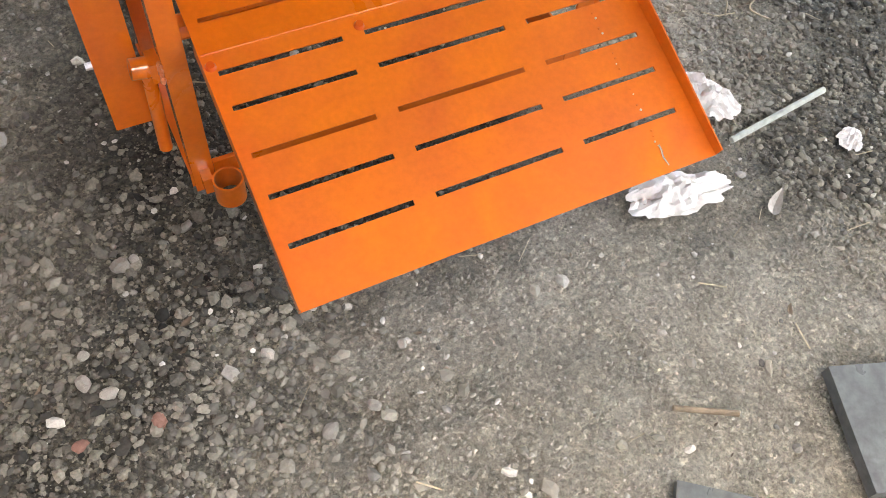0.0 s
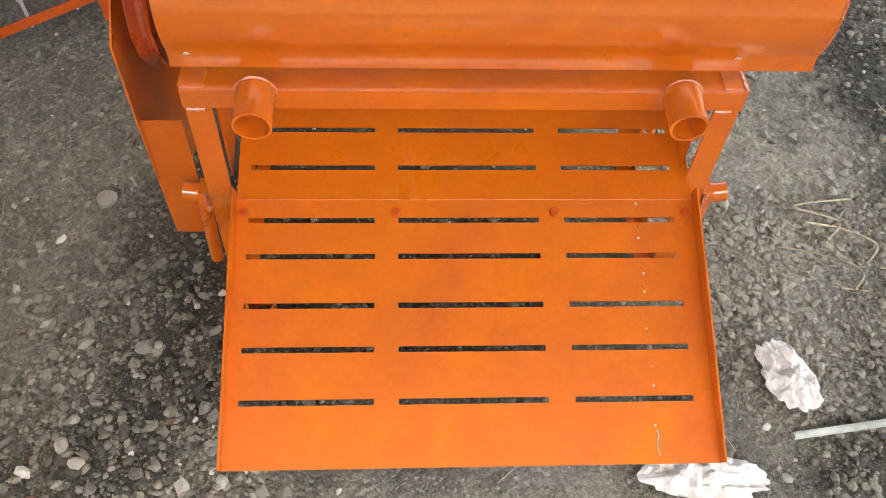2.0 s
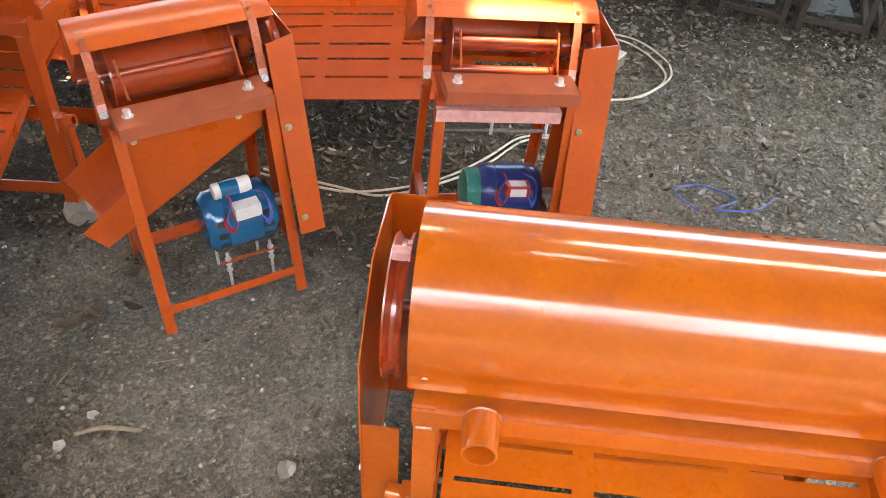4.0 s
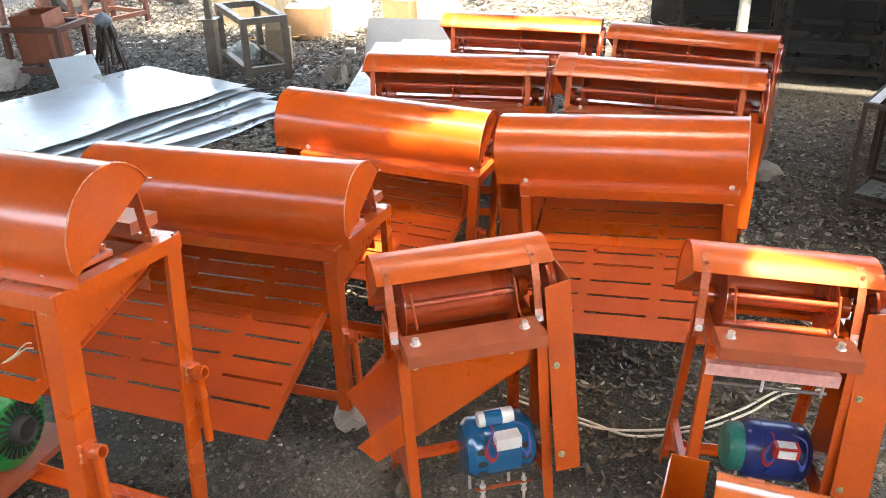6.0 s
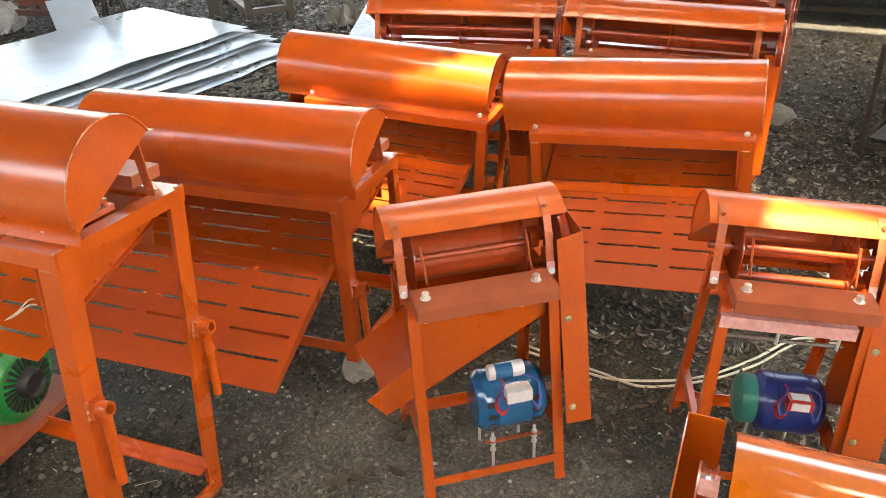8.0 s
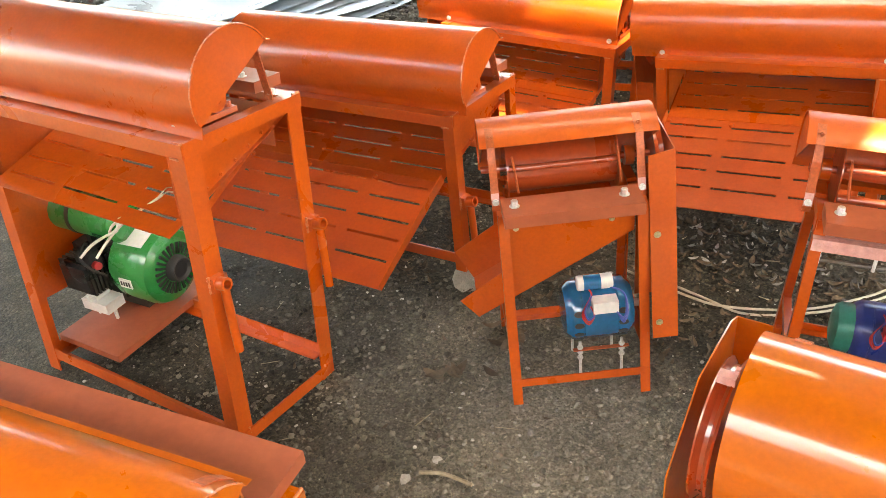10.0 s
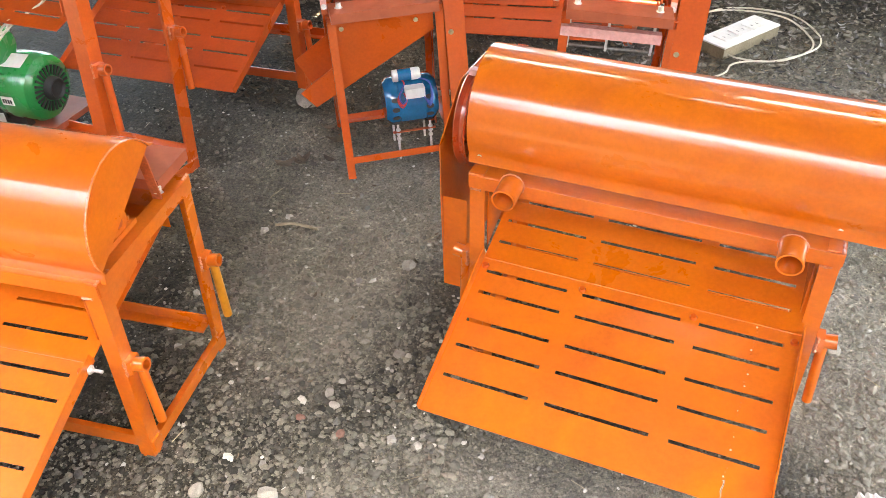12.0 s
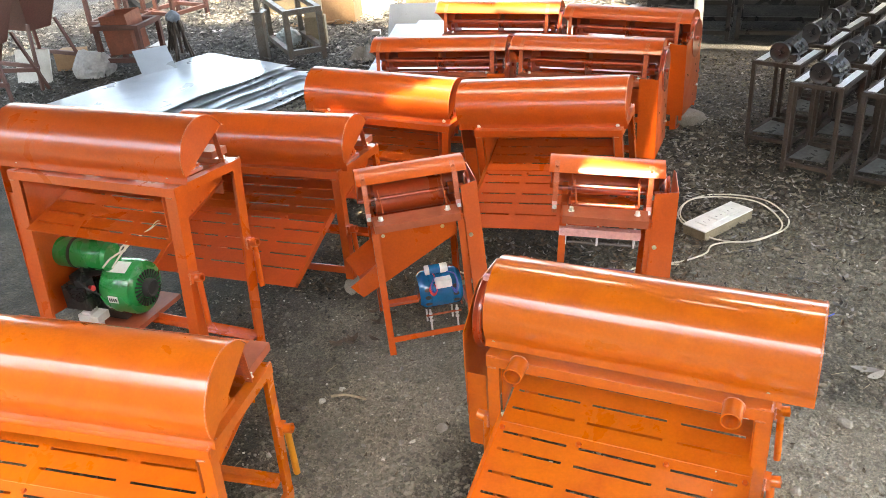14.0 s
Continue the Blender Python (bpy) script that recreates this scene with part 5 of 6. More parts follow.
solo("steel_plate", bm, PLATE, pose(0.93, -0.90, 0.0, 0, 0, -20), "thick dark steel plate lying on the soil", "plate", bevel=0.003)
bm = B()
box(bm, (0, -0.2, 0), (0.2, 0, 0.02))
solo("steel_plate", bm, PLATE, pose(0.545, -0.955, 0.0, 0, 0, -38), "thick dark steel plate lying on the soil", "plate", bevel=0.003)


def leaf_mesh(bm, c, a, s, curl, rng):
    """One dry leaf: a curled, pointed blade with a little thickness of its own."""
    n = 5
    ca, sa = math.cos(a), math.sin(a)
    left, mid, right = [], [], []
    for i in range(n + 1):
        t = i / n
        w = s * 0.38 * math.sin(math.pi * min(1, t * 0.95 + 0.03)) ** 0.8
        y = (t - 0.5) * 2 * s
        zc = curl * s * (2 * t - 1) ** 2
        for lst, dx, dz in ((left, -w, curl * w * 0.9), (mid, 0, 0), (right, w, curl * w * 0.7)):
            x0, y0 = dx, y
            lst.append(bm.verts.new((c[0] + x0 * ca - y0 * sa, c[1] + x0 * sa + y0 * ca, c[2] + zc + dz + 0.002)))
    for i in range(n):
        bm.faces.new((left[i], mid[i], mid[i + 1], left[i + 1]))
        bm.faces.new((mid[i], right[i], right[i + 1], mid[i + 1]))


def leaves(name, spots, mat, label, rng, kind=""):
    bm = B()
    for x, y, s, dz in spots:
        leaf_mesh(bm, (x, y, ground_z(x, y) + dz), rng.uniform(0, 6.28), s, rng.uniform(0.1, 0.9), rng)
    ob = part(name, bm, mat, None)
    return tagged(ob, label, "leaves", kind=kind)


leaves("dry_leaves", [(-0.955 + RNG.normal(0, 0.04), 0.865 + RNG.normal(0, 0.05), RNG.uniform(0.03, 0.05), RNG.uniform(0.0, 0.04)) for _ in range(11)], LEAF, "clump of curled brown leaves beside a sheller", RNG, "stuff")
leaves("dry_leaves", [(-1.062 + RNG.normal(0, 0.025), 0.68 + RNG.normal(0, 0.025), RNG.uniform(0.03, 0.055), RNG.uniform(0, 0.012)) for _ in range(5)], LEAF, "flattened brown leaf on the soil", RNG, "stuff")
leaves("leaf_litter", [(RNG.uniform(-1.7, 0.4), RNG.uniform(1.05, 2.5), RNG.uniform(0.009, 0.030), RNG.uniform(0.0, 0.012)) for _ in range(1100)], LEAF, "brown leaf scraps between the machines", RNG, "stuff")
leaves("dry_leaves", [(RNG.uniform(0.2, 2.1), RNG.uniform(1.2, 4.2), RNG.uniform(0.008, 0.026), 0.004) for _ in range(520)], LEAF, "brown leaf crumbs among clods by the bare stands", RNG, "stuff")
leaves("dry_leaves", [(RNG.uniform(-1.6, 1.6), RNG.uniform(-1.2, 3.0), RNG.uniform(0.005, 0.016), 0.002) for _ in range(260)], LEAF, "scattered dry leaf scraps", RNG, "stuff")
leaves("leaf_litter", [(RNG.uniform(-9.0, -0.9), RNG.uniform(4.9, 11.0), RNG.uniform(0.010, 0.045), RNG.uniform(0, 0.06)) for _ in range(22000)], LEAFLIT, "thick litter of dry leaves and scraps", RNG, "stuff")
leaves("leaf_litter", [(RNG.uniform(-9.0, -5.4), RNG.uniform(1.5, 5.2), RNG.uniform(0.012, 0.040), RNG.uniform(0, 0.03)) for _ in range(5200)], LEAFLIT, "thick litter of dry leaves and scraps", RNG, "stuff")
leaves("leaf_litter", [(RNG.uniform(-0.8, 1.2), RNG.uniform(1.6, 5.5), RNG.uniform(0.007, 0.026), RNG.uniform(0, 0.008)) for _ in range(3200)], LEAFLIT, "thin litter of dry leaves on gravel", RNG, "stuff")
leaves("pale_leaf", [(1.218, 1.20, 0.06, 0.004), (1.258, 1.16, 0.05, 0.004)], CHIP, "pale dry leaf on the soil", RNG)
leaves("pale_leaf", [(1.09, -0.55, 0.04, 0.004)], CHIP, "pale dry leaf on gravel", RNG)

# straws and twigs
bm = B()
for _ in range(260):
    x, y = RNG.uniform(-2.0, 1.9), RNG.uniform(-1.3, 3.0)
    a, s = RNG.uniform(0, 6.28), RNG.uniform(0.015, 0.07)
    z = ground_z(x, y) + 0.006
    rod(bm, (x, y, z), (x + s * math.cos(a), y + s * math.sin(a), z + RNG.uniform(0, 0.008)), RNG.uniform(0.0007, 0.0018), 4)
tagged(part("straw", bm, TWIG, None), "scattered straw and thin twigs", "straw", kind="stuff")
bm = B()
for x, y in ((1.35, -0.02), (1.40, 0.05), (1.33, 0.12), (1.45, -0.08)):
    wire(bm, [(x, y, 0.006), (x + RNG.uniform(-0.08, 0.08), y + 0.05, 0.012), (x + RNG.uniform(-0.1, 0.1), y + 0.1, 0.006), (x + RNG.uniform(-0.16, 0.16), y + 0.12, 0.008)], 0.0025, 5)
tagged(part("dry_roots", bm, TWIG, None), "tangle of pale dry roots", "roots", kind="stuff")
bm = B()
rod(bm, (0, 0, 0.008), (0.12, 0.01, 0.012), 0.006, 7)
solo("twig", bm, LEAF, pose(0.62, -0.84, 0, 0, 0, -35), "short dark twig on the soil", "twig")
bm = B()
wire(bm, [(0, 0, 0.008), (0.07, 0.01, 0.014), (0.16, 0.0, 0.008)], 0.006, 7)
solo("twig", bm, TWIG, pose(-0.896, 0.274, 0, 0, 0, 12), "short pale twig on the soil", "twig")
bm = B()
wire(bm, [(0.80, 1.48, 0.01), (0.72, 1.56, 0.03), (0.82, 1.64, 0.012), (0.94, 1.56, 0.02), (0.86, 1.50, 0.012), (1.00, 1.52, 0.01), (1.08, 1.59, 0.02)], 0.003, 6)
solo("blue_twine", bm, WIRE_BLUE, Matrix.Identity(4), "tangled blue twine on gravel", "twine")

# ---- sheet metal stack ----
for i, (x, y, z, a, lx, ly) in enumerate(((-4.16, 3.42, 0.010, -13, 0.58, 1.10), (-4.22, 3.54, 0.024, -11, 0.60, 1.08), (-4.30, 3.42, 0.040, -15, 0.60, 1.12), (-4.44, 3.52, 0.056, -12, 0.60, 1.15), (-4.50, 3.58, 0.070, -14, 0.60, 1.10), (-4.64, 3.52, 0.088, -11, 0.60, 1.18), (-4.86, 3.46, 0.104, -12, 0.58, 1.22), (-4.72, 3.72, 0.120, -13, 0.62, 1.0))):
    bm = B()
    nx, ny = 8, 16
    vs = []
    for q in range(ny + 1):
        row = []
        for p in range(nx + 1):
            u, v = p / nx, q / ny
            curl = max(0.0, u - 0.55) / 0.45
            z1 = 0.012 * noise.noise(V((u * 3.6 + i * 3, v * 5, i))) + 0.030 * curl * curl * max(0.0, noise.noise(V((i * 4.7, v * 4.5, 1.5))) + 0.05)
            row.append(bm.verts.new((-lx + 2 * lx * u, -ly + 2 * ly * v, z1)))
        vs.append(row)
    fs = [bm.faces.new((vs[q][p], vs[q][p + 1], vs[q + 1][p + 1], vs[q + 1][p])) for p in range(nx) for q in range(ny)]
    got = bmesh.ops.extrude_face_region(bm, geom=fs)
    bmesh.ops.translate(bm, verts=[g for g in got["geom"] if isinstance(g, bmesh.types.BMVert)], vec=(0, 0, 0.0015))
    solo("metal_sheet", bm, SHEET, pose(x, y, z, 0, 0, a), "galvanised steel sheet lying in a loose stack", "sheet", "stacked metal sheets")
bm = B()
box(bm, (-0.17, 0, 0), (0.17, 0.46, 0.002))
solo("metal_sheet", bm, SHEET, pose(-5.09, 4.08, 0.098, 24, 0, 52), "galvanised offcut leaning on a tripod", "sheet", "stacked metal sheets")
bm = B()
box(bm, (-0.40, 0, 0), (0.40, 0.42, 0.002))
solo("metal_sheet", bm, SHEET, pose(-3.17, 6.05, 0.0, 60, 0, 12), "white sheet standing upright behind the row", "sheet", "stacked metal sheets")
for x, y, a in ((-2.68, 5.42, 12), (-2.55, 5.60, 8)):
    bm = B()
    box(bm, (-0.6, -0.60, 0), (0.6, 0.60, 0.002))
    solo("metal_sheet", bm, SHEET, pose(x, y, 0.10 + a * 0.002, 9, 0, a), "bright galvanised sheet propped behind the row", "sheet", "stacked metal sheets")


# ---- things behind ----
def open_frame(name, m, w, d, h, bar, mat, label, category, group="", rails=(0.08,)):
    """A stand of welded bars: four legs, top and lower rails."""
    root = thing(name, m, label, category, group)
    for x in (0, w - bar):
        for y in (0, d - bar):
            bm = B()
            box(bm, (x, y, 0), (x + bar, y + bar, h - bar))
            part("leg", bm, mat, root, bevel=0.0015)
    for z in (*rails, h - bar):
        for y in (0, d - bar):
            bm = B()
            box(bm, (bar if z < h - bar else 0, y, z), (w - bar if z < h - bar else w, y + bar, z + bar))
            part("rail", bm, mat, root, bevel=0.0015)
        for x in (0, w - bar):
            bm = B()
            box(bm, (x, bar, z), (x + bar, d - bar, z + bar))
            part("rail", bm, mat, root, bevel=0.0015)
    return root


open_frame("steel_stand", pose(-4.17, 4.96, 0, 0, 0, 48), 0.40, 0.90, 0.54, 0.052, BARE, "bare grey steel stand with open top", "stand")
bm = B()
box(bm, (-0.025, -0.025, 0), (0.025, 0.025, 1.3))
box(bm, (-0.075, -0.075, 0.50), (0.075, 0.075, 0.515))
box(bm, (-0.045, -0.045, 0.0), (0.045, 0.045, 0.50))
solo("steel_post", bm, BARE, pose(-4.54, 5.05, 0, 0, 0, 18), "upright grey post beside the steel stand", "post", bevel=0.002)


def unfinished_stand(m):
    """A bare sheller stand with a sheet tray low down and a round housing on top."""
    root = open_frame("sheller_stand", m, 0.32, 0.44, 0.60, 0.024, RUSTY, "bare rusty sheller stand with dark round housing on top", "stand", "bare sheller stands", rails=(0.05,))
    bm = B()
    plate(bm, [(0.03, 0.05), (0.25, 0.07), (0.22, 0.26), (0.06, 0.30)], 0.003, Matrix.Translation((0, 0.0, 0.085)) @ Matrix.Rotation(radians(2), 4, "X"))
    part("tray_sheet", bm, PLATE, root)
    # Extra-pale metal: the sky these strips reflect is put into their colour.
    bm = B()
    plate(bm, [(0.0, 0.02), (0.05, 0.02), (0.05, 0.40), (0.0, 0.40)], 0.003, Matrix.Translation((0.02, 0.0, 0.602)))
    part("top_strip", bm, STEEL, root)
    bm = B()
    plate(bm, [(0.0, 0.02), (0.045, 0.02), (0.045, 0.40), (0.0, 0.40)], 0.003, Matrix.Translation((0.262, 0.0, 0.602)))
    part("top_strip", bm, STEEL, root)
    bm = B()
    n = 16
    top, low = [], []
    for q in range(n + 1):
        a = math.pi * q / n
        top.append((0.16 - 0.085 * math.cos(a), 0.615 + 0.085 * math.sin(a)))
        low.append((0.16 - 0.082 * math.cos(a), 0.615 + 0.082 * math.sin(a)))
    sweep(bm, [(x, z) for x, z in top + low[::-1]], (0, 0.15, 0), (0, 0.34, 0), (1, 0, 0), (0, 0, 1))
    part("round_housing", bm, DARKSTEEL, root, "curved black sheet cover")
    mh = Matrix.Translation((0.15, 0.085, 0.655)) @ Matrix.Rotation(radians(90), 4, "X")
    bm = B()
    lathe(bm, [(0.0, 0.035), (0.012, 0.035), (0.014, 0.012), (0.055, 0.008), (0.066, 0.014), (0.060, 0.0), (0.066, -0.014), (0.055, -0.008), (0.014, -0.012), (0.012, -0.03), (0, -0.03)], mh, 26)
    part("pulley", bm, DARKSTEEL, root, "black belt pulley with pale hub")
    bm = B()
    rod(bm, (0.15, 0.06, 0.655), (0.15, 0.40, 0.655), 0.011, 10)
    part("axle", bm, BARE, root)
    bm = B()
    plate(bm, [(0.0, 0.0), (0.18, 0.0), (0.18, 0.15), (0.0, 0.12)], 0.003, Matrix.Translation((0.20, 0.12, 0.605)) @ YZ)
    part("side_cheek", bm, DARKSTEEL, root)
    bm = B()
    box(bm, (0.225, 0.06, 0.606), (0.27, 0.12, 0.65))
    part("bearing_block", bm, DARKSTEEL, root, bevel=0.003)
    bm = B()
    rod(bm, (0.08, 0.33, 0.60), (0.21, 0.33, 0.60), 0.035, 14)
    part("hub", bm, DARKSTEEL, root, bevel=0.003)
    return root


first = unfinished_stand(pose(0.69, 3.30, 0, 0, 0, -17))
for c, (x0, y0) in enumerate(((0.42, 3.74), (0.69, 3.30), (1.08, 3.19), (1.46, 3.08), (1.84, 2.98))):
    for rw in range(7):
        if c == 1 and rw == 0:
            continue
        x = x0 + 0.145 * rw + 0.02 * math.sin(rw * 2.1 + c)
        y = y0 + rw * 0.50 + 0.02 * math.sin(rw * 1.3 + c * 2)
        copy_thing(first, pose(x, y, 0, 0, 0, -17 + 4 * math.sin(rw * 3 + c * 5)))

# black racks and a dark wall at the far side
for i in range(3):
    open_frame("steel_rack", pose(-0.85 + i * 0.85, 6.45 + 0.08 * i, 0, 0, 0, 4), 0.80, 0.6, 1.05, 0.04, DARKSTEEL, "black steel rack standing at the dark shed", "rack", "black racks", rails=(0.06, 0.35, 0.65))
for i in range(4):
    bm = B()
    box(bm, (-0.6, -0.05, 0), (0.6, 0.05, 0.05))
    solo("steel_bar", bm, BARE, pose(-0.15 + 0.1 * i, 6.5 + 0.13 * i, 1.06, 0, 0, 3 + 2 * i), "grey steel bar laid across the racks", "bar", "loose bars", bevel=0.002)
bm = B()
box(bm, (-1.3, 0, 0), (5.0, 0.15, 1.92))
tagged(solo("wall_shed", bm, SHED_DIM, pose(0, 8.1, 0, 0, 0, 3), "dark wall of the shed behind the racks", "wall", kind="structure"))
bm = B()
rod(bm, (0, 0, 0), (0, 0, 3.2), 0.045, 16)
solo("roof_post", bm, material("grey_post", (0.45, 0.45, 0.43), 0.6, grain=(30, 0.15), stain=(4, 0.3)), pose(-0.325, 6.29, 0), "pale grey round roof post", "post")

# cartons
for k, (x, y, a, w, d, h, mat, lab) in enumerate(((-4.60, 6.80, 12, 0.40, 0.30, 0.31, CARD, "brown cardboard box on leaf litter"), (-4.62, 7.10, 8, 0.38, 0.28, 0.62, BOX_WHITE, "white carton behind a brown box"), (-4.36, 7.34, 20, 0.38, 0.35, 0.50, BOX_WHITE, "white carton on leaf litter"), (-3.84, 7.50, -10, 0.33, 0.30, 0.31, CARD, "small brown box on leaf litter"), (-3.47, 7.60, 14, 0.42, 0.30, 0.36, BOX_WHITE, "white carton with open flap"), (-4.30, 5.72, 25, 0.22, 0.15, 0.32, WOODBOX, "tan paper sack beside the stand"), (-5.56, 7.25, 10, 0.72, 0.46, 0.60, WOODBOX, "large pale carton behind the stand"))):
    root = thing("carton", pose(x, y, 0, 0, 0, a), lab, "box", "boxes")
    bm = B()
    box(bm, (-w / 2, -d / 2, 0), (w / 2, d / 2, h))
    part("body", bm, mat, root, bevel=0.006)
    bm = B()
    plate(bm, [(-w / 2, 0), (w / 2, 0), (w / 2 - 0.01, d * 0.45), (-w / 2 + 0.01, d * 0.45)], 0.004, Matrix.Translation((0, -d / 2, h + 0.001)) @ Matrix.Rotation(radians(12 + 9 * k), 4, "X"))
    part("flap", bm, mat, root)



def stuffed_bag(m, sx, sy, sz, mat, label, seed):
    """A full bag: a rounded lump drawn into folds, flat where it rests."""
    bm = B()
    bmesh.ops.create_icosphere(bm, subdivisions=4, radius=1.0)
    for v in bm.verts:
        d = v.co.normalized()
        k = 1 + 0.22 * noise.noise(d * 1.4 + V((seed, 0, 0))) - 0.16 * abs(noise.noise(d * 3.2 + V((0, seed, 0)))) - 0.09 * abs(noise.noise(d * 7.0 + V((0, 0, seed))))
        v.co = V((d.x * k * sx, d.y * k * sy, max(-0.35, d.z * k) * sz + 0.35 * sz))
    return solo("plastic_bag", bm, mat, m, label, "bag", smooth=28)


stuffed_bag(pose(-6.15, 4.24, 0, 0, 0, 15), 0.24, 0.18, 0.20, BAG, "crumpled white plastic bag", 12.0)
stuffed_bag(pose(-4.62, 5.62, 0, 0, 0, 55), 0.15, 0.13, 0.16, PLASTIC_CLEAR, "crumpled clear plastic bag beside the stand", 14.0)
crumple("concrete_lump", pose(-3.42, 5.30, 0, 0, 0, 30), 0.20, 0.18, 0.20, STONE, "grey lump of concrete by the sheets", "rock", 17.0, 14)


def junk_hopper(m, s, label):
    """An old hopper on thin legs."""
    root = thing("old_hopper", m, label, "hopper", "old hoppers")
    bm = B()
    top, low = 0.22 * s, 0.12 * s
    a = [bm.verts.new((x * top, y * top * 0.8, 0.72 * s)) for x, y in ((-1, -1), (1, -1), (1, 1), (-1, 1))]
    b = [bm.verts.new((x * low, y * low * 0.8, 0.40 * s)) for x, y in ((-1, -1), (1, -1), (1, 1), (-1, 1))]
    fs = [bm.faces.new((a[i], a[(i + 1) % 4], b[(i + 1) % 4], b[i])) for i in range(4)] + [bm.faces.new(b[::-1])]
    got = bmesh.ops.extrude_face_region(bm, geom=fs)
    bmesh.ops.scale(bm, vec=(0.97, 0.97, 1.0), verts=[g for g in got["geom"] if isinstance(g, bmesh.types.BMVert)])
    part("hopper", bm, REDJUNK, root)
    for x, y in ((-1, -1), (1, -1), (1, 1), (-1, 1)):
        bm = B()
        sweep(bm, [(-0.014, -0.014), (0.014, -0.014), (0.014, 0.014), (-0.014, 0.014)], (x * 0.26 * s, y * 0.22 * s, 0), (x * 0.15 * s, y * 0.12 * s, 0.46 * s), (1, 0, 0), (0, 1, 0))
        part("leg", bm, REDJUNK, root)
    for y in (-1, 1):
        bm = B()
        box(bm, (-0.24 * s, y * 0.185 * s - 0.012, 0.15 * s), (0.24 * s, y * 0.185 * s + 0.012, 0.18 * s))
        part("brace", bm, REDJUNK, root)
    return root


junk_hopper(pose(-6.48, 3.32, 0, 0, 0, 15), 1.35, "old dark red hopper on thin legs")
junk_hopper(pose(-6.62, 4.00, 0, 0, 0, -5), 1.35, "old red hopper with a dusty bin")
# a square duct lying among them
bm = B()
box(bm, (-0.15, -0.15, 0), (0.15, 0.15, 0.40))
bmesh.ops.delete(bm, geom=[f for f in bm.faces if f.normal.z > 0.9 or abs(f.calc_center_median().z - 0.40) < 0.01], context="FACES_ONLY")
got = bmesh.ops.extrude_face_region(bm, geom=bm.faces[:])
bmesh.ops.scale(bm, vec=(0.95, 0.95, 0.98), verts=[g for g in got["geom"] if isinstance(g, bmesh.types.BMVert)])
solo("duct_box", bm, RUSTRED, pose(-5.86, 4.53, 0.20, 3, -4, 13), "open rust-red sheet box in the litter", "box")
bm = B()
box(bm, (-0.2, -0.012, 0), (0.2, 0.012, 0.34))
solo("board_scrap", bm, BOX_WHITE, pose(-6.60, 3.86, 0.0, -14, 0, 12), "pale board leaning behind the hoppers", "board", bevel=0.002)
bm = B()
box(bm, (-0.14, -0.11, 0), (0.14, 0.11, 0.2))
solo("wooden_crate", bm, CARD, pose(-6.62, 4.42, 0.0, 0, 0, 20), "small brown crate beside a white bag", "crate", bevel=0.004)
for k, (x, y, a, w, d, h) in enumerate(((-7.65, 5.70, 12, 0.6, 0.7, 1.05), (-7.35, 6.35, -8, 0.6, 0.6, 0.95), (-8.6, 7.2, 5, 1.0, 0.8, 0.95), (-6.06, 4.27, 12, 0.52, 0.46, 0.50))):
    open_frame("rusty_frame", pose(x, y, 0, 0, 0, a), w, d, h, 0.045, REDJUNK, "old rust-red welded frame standing in litter", "frame", "old frames", rails=(0.12,))
wh = thing("cart_wheel", pose(-7.9, 7.0, 0.29, 90, 0, 70) @ Matrix.Scale(1.2, 4), "old black cart wheel by the red frames", "wheel")
bm = B()
lathe(bm, [(0.15, -0.05), (0.20, -0.06), (0.235, -0.04), (0.24, 0), (0.235, 0.04), (0.20, 0.06), (0.15, 0.05), (0.15, -0.05)], Matrix.Identity(4), 32)
part("tyre", bm, BLACK, wh)
bm = B()
lathe(bm, [(0, -0.03), (0.03, -0.04), (0.15, -0.05), (0.15, 0.05), (0.03, 0.04), (0, 0.03)], Matrix.Identity(4), 24)
part("rim", bm, BARE, wh)
# tripod bundle that holds the leaning offcut
tp = thing("tripod", pose(-5.42, 4.78, 0, 0, 0, 0) @ Matrix.Scale(0.95, 4), "rusty tripod with cloth tied at its top", "tripod")
for k in range(5):
    a = k * 1.256
    bm = B()
    rod(bm, (0.17 * math.cos(a), 0.17 * math.sin(a), 0), (0.03 * math.cos(a + 0.6), 0.03 * math.sin(a + 0.6), 0.52), 0.014, 8)
    part("leg", bm, RUSTY, tp)
bm = B()
bmesh.ops.create_icosphere(bm, subdivisions=3, radius=0.06, matrix=Matrix.Translation((0, 0, 0.52)) @ Matrix.Diagonal((1.5, 1.2, 1.1, 1)))
for v in bm.verts:
    v.co += V((noise.noise(v.co * 14), noise.noise(v.co * 15 + V((3, 0, 0))), noise.noise(v.co * 13 + V((0, 5, 0))))) * 0.03
part("cloth_knot", bm, material("grey_cloth", (0.17, 0.20, 0.23), 0.9, grain=(50, 0.25), stain=(12, 0.3)), tp)
for k in range(7):
    a = 0.9 * k
    bm = B()
    wire(bm, [(0.05 * math.cos(a), 0.05 * math.sin(a), 0.50), (0.085 * math.cos(a), 0.07 * math.sin(a), 0.40), (0.07 * math.cos(a + 0.3), 0.07 * math.sin(a + 0.3), 0.27), (0.09 * math.cos(a + 0.2), 0.08 * math.sin(a + 0.2), 0.14 + 0.03 * (k % 3))], 0.016, 6)
    part("cloth_strip", bm, RUSTY, tp, "dark cloth strip hanging from the knot")
bm = B()
sweep(bm, [(-0.05, -0.06), (0.05, -0.06), (0.05, 0.06), (-0.05, 0.06)], (-8.9, 8.5, 0.10), (-6.95, 7.85, 0.10), (0, 0, 1), (0.32, 0.95, 0))
solo("steel_beam", bm, DARKSTEEL, Matrix.Identity(4), "long dark steel beam lying in the litter", "beam", bevel=0.004)
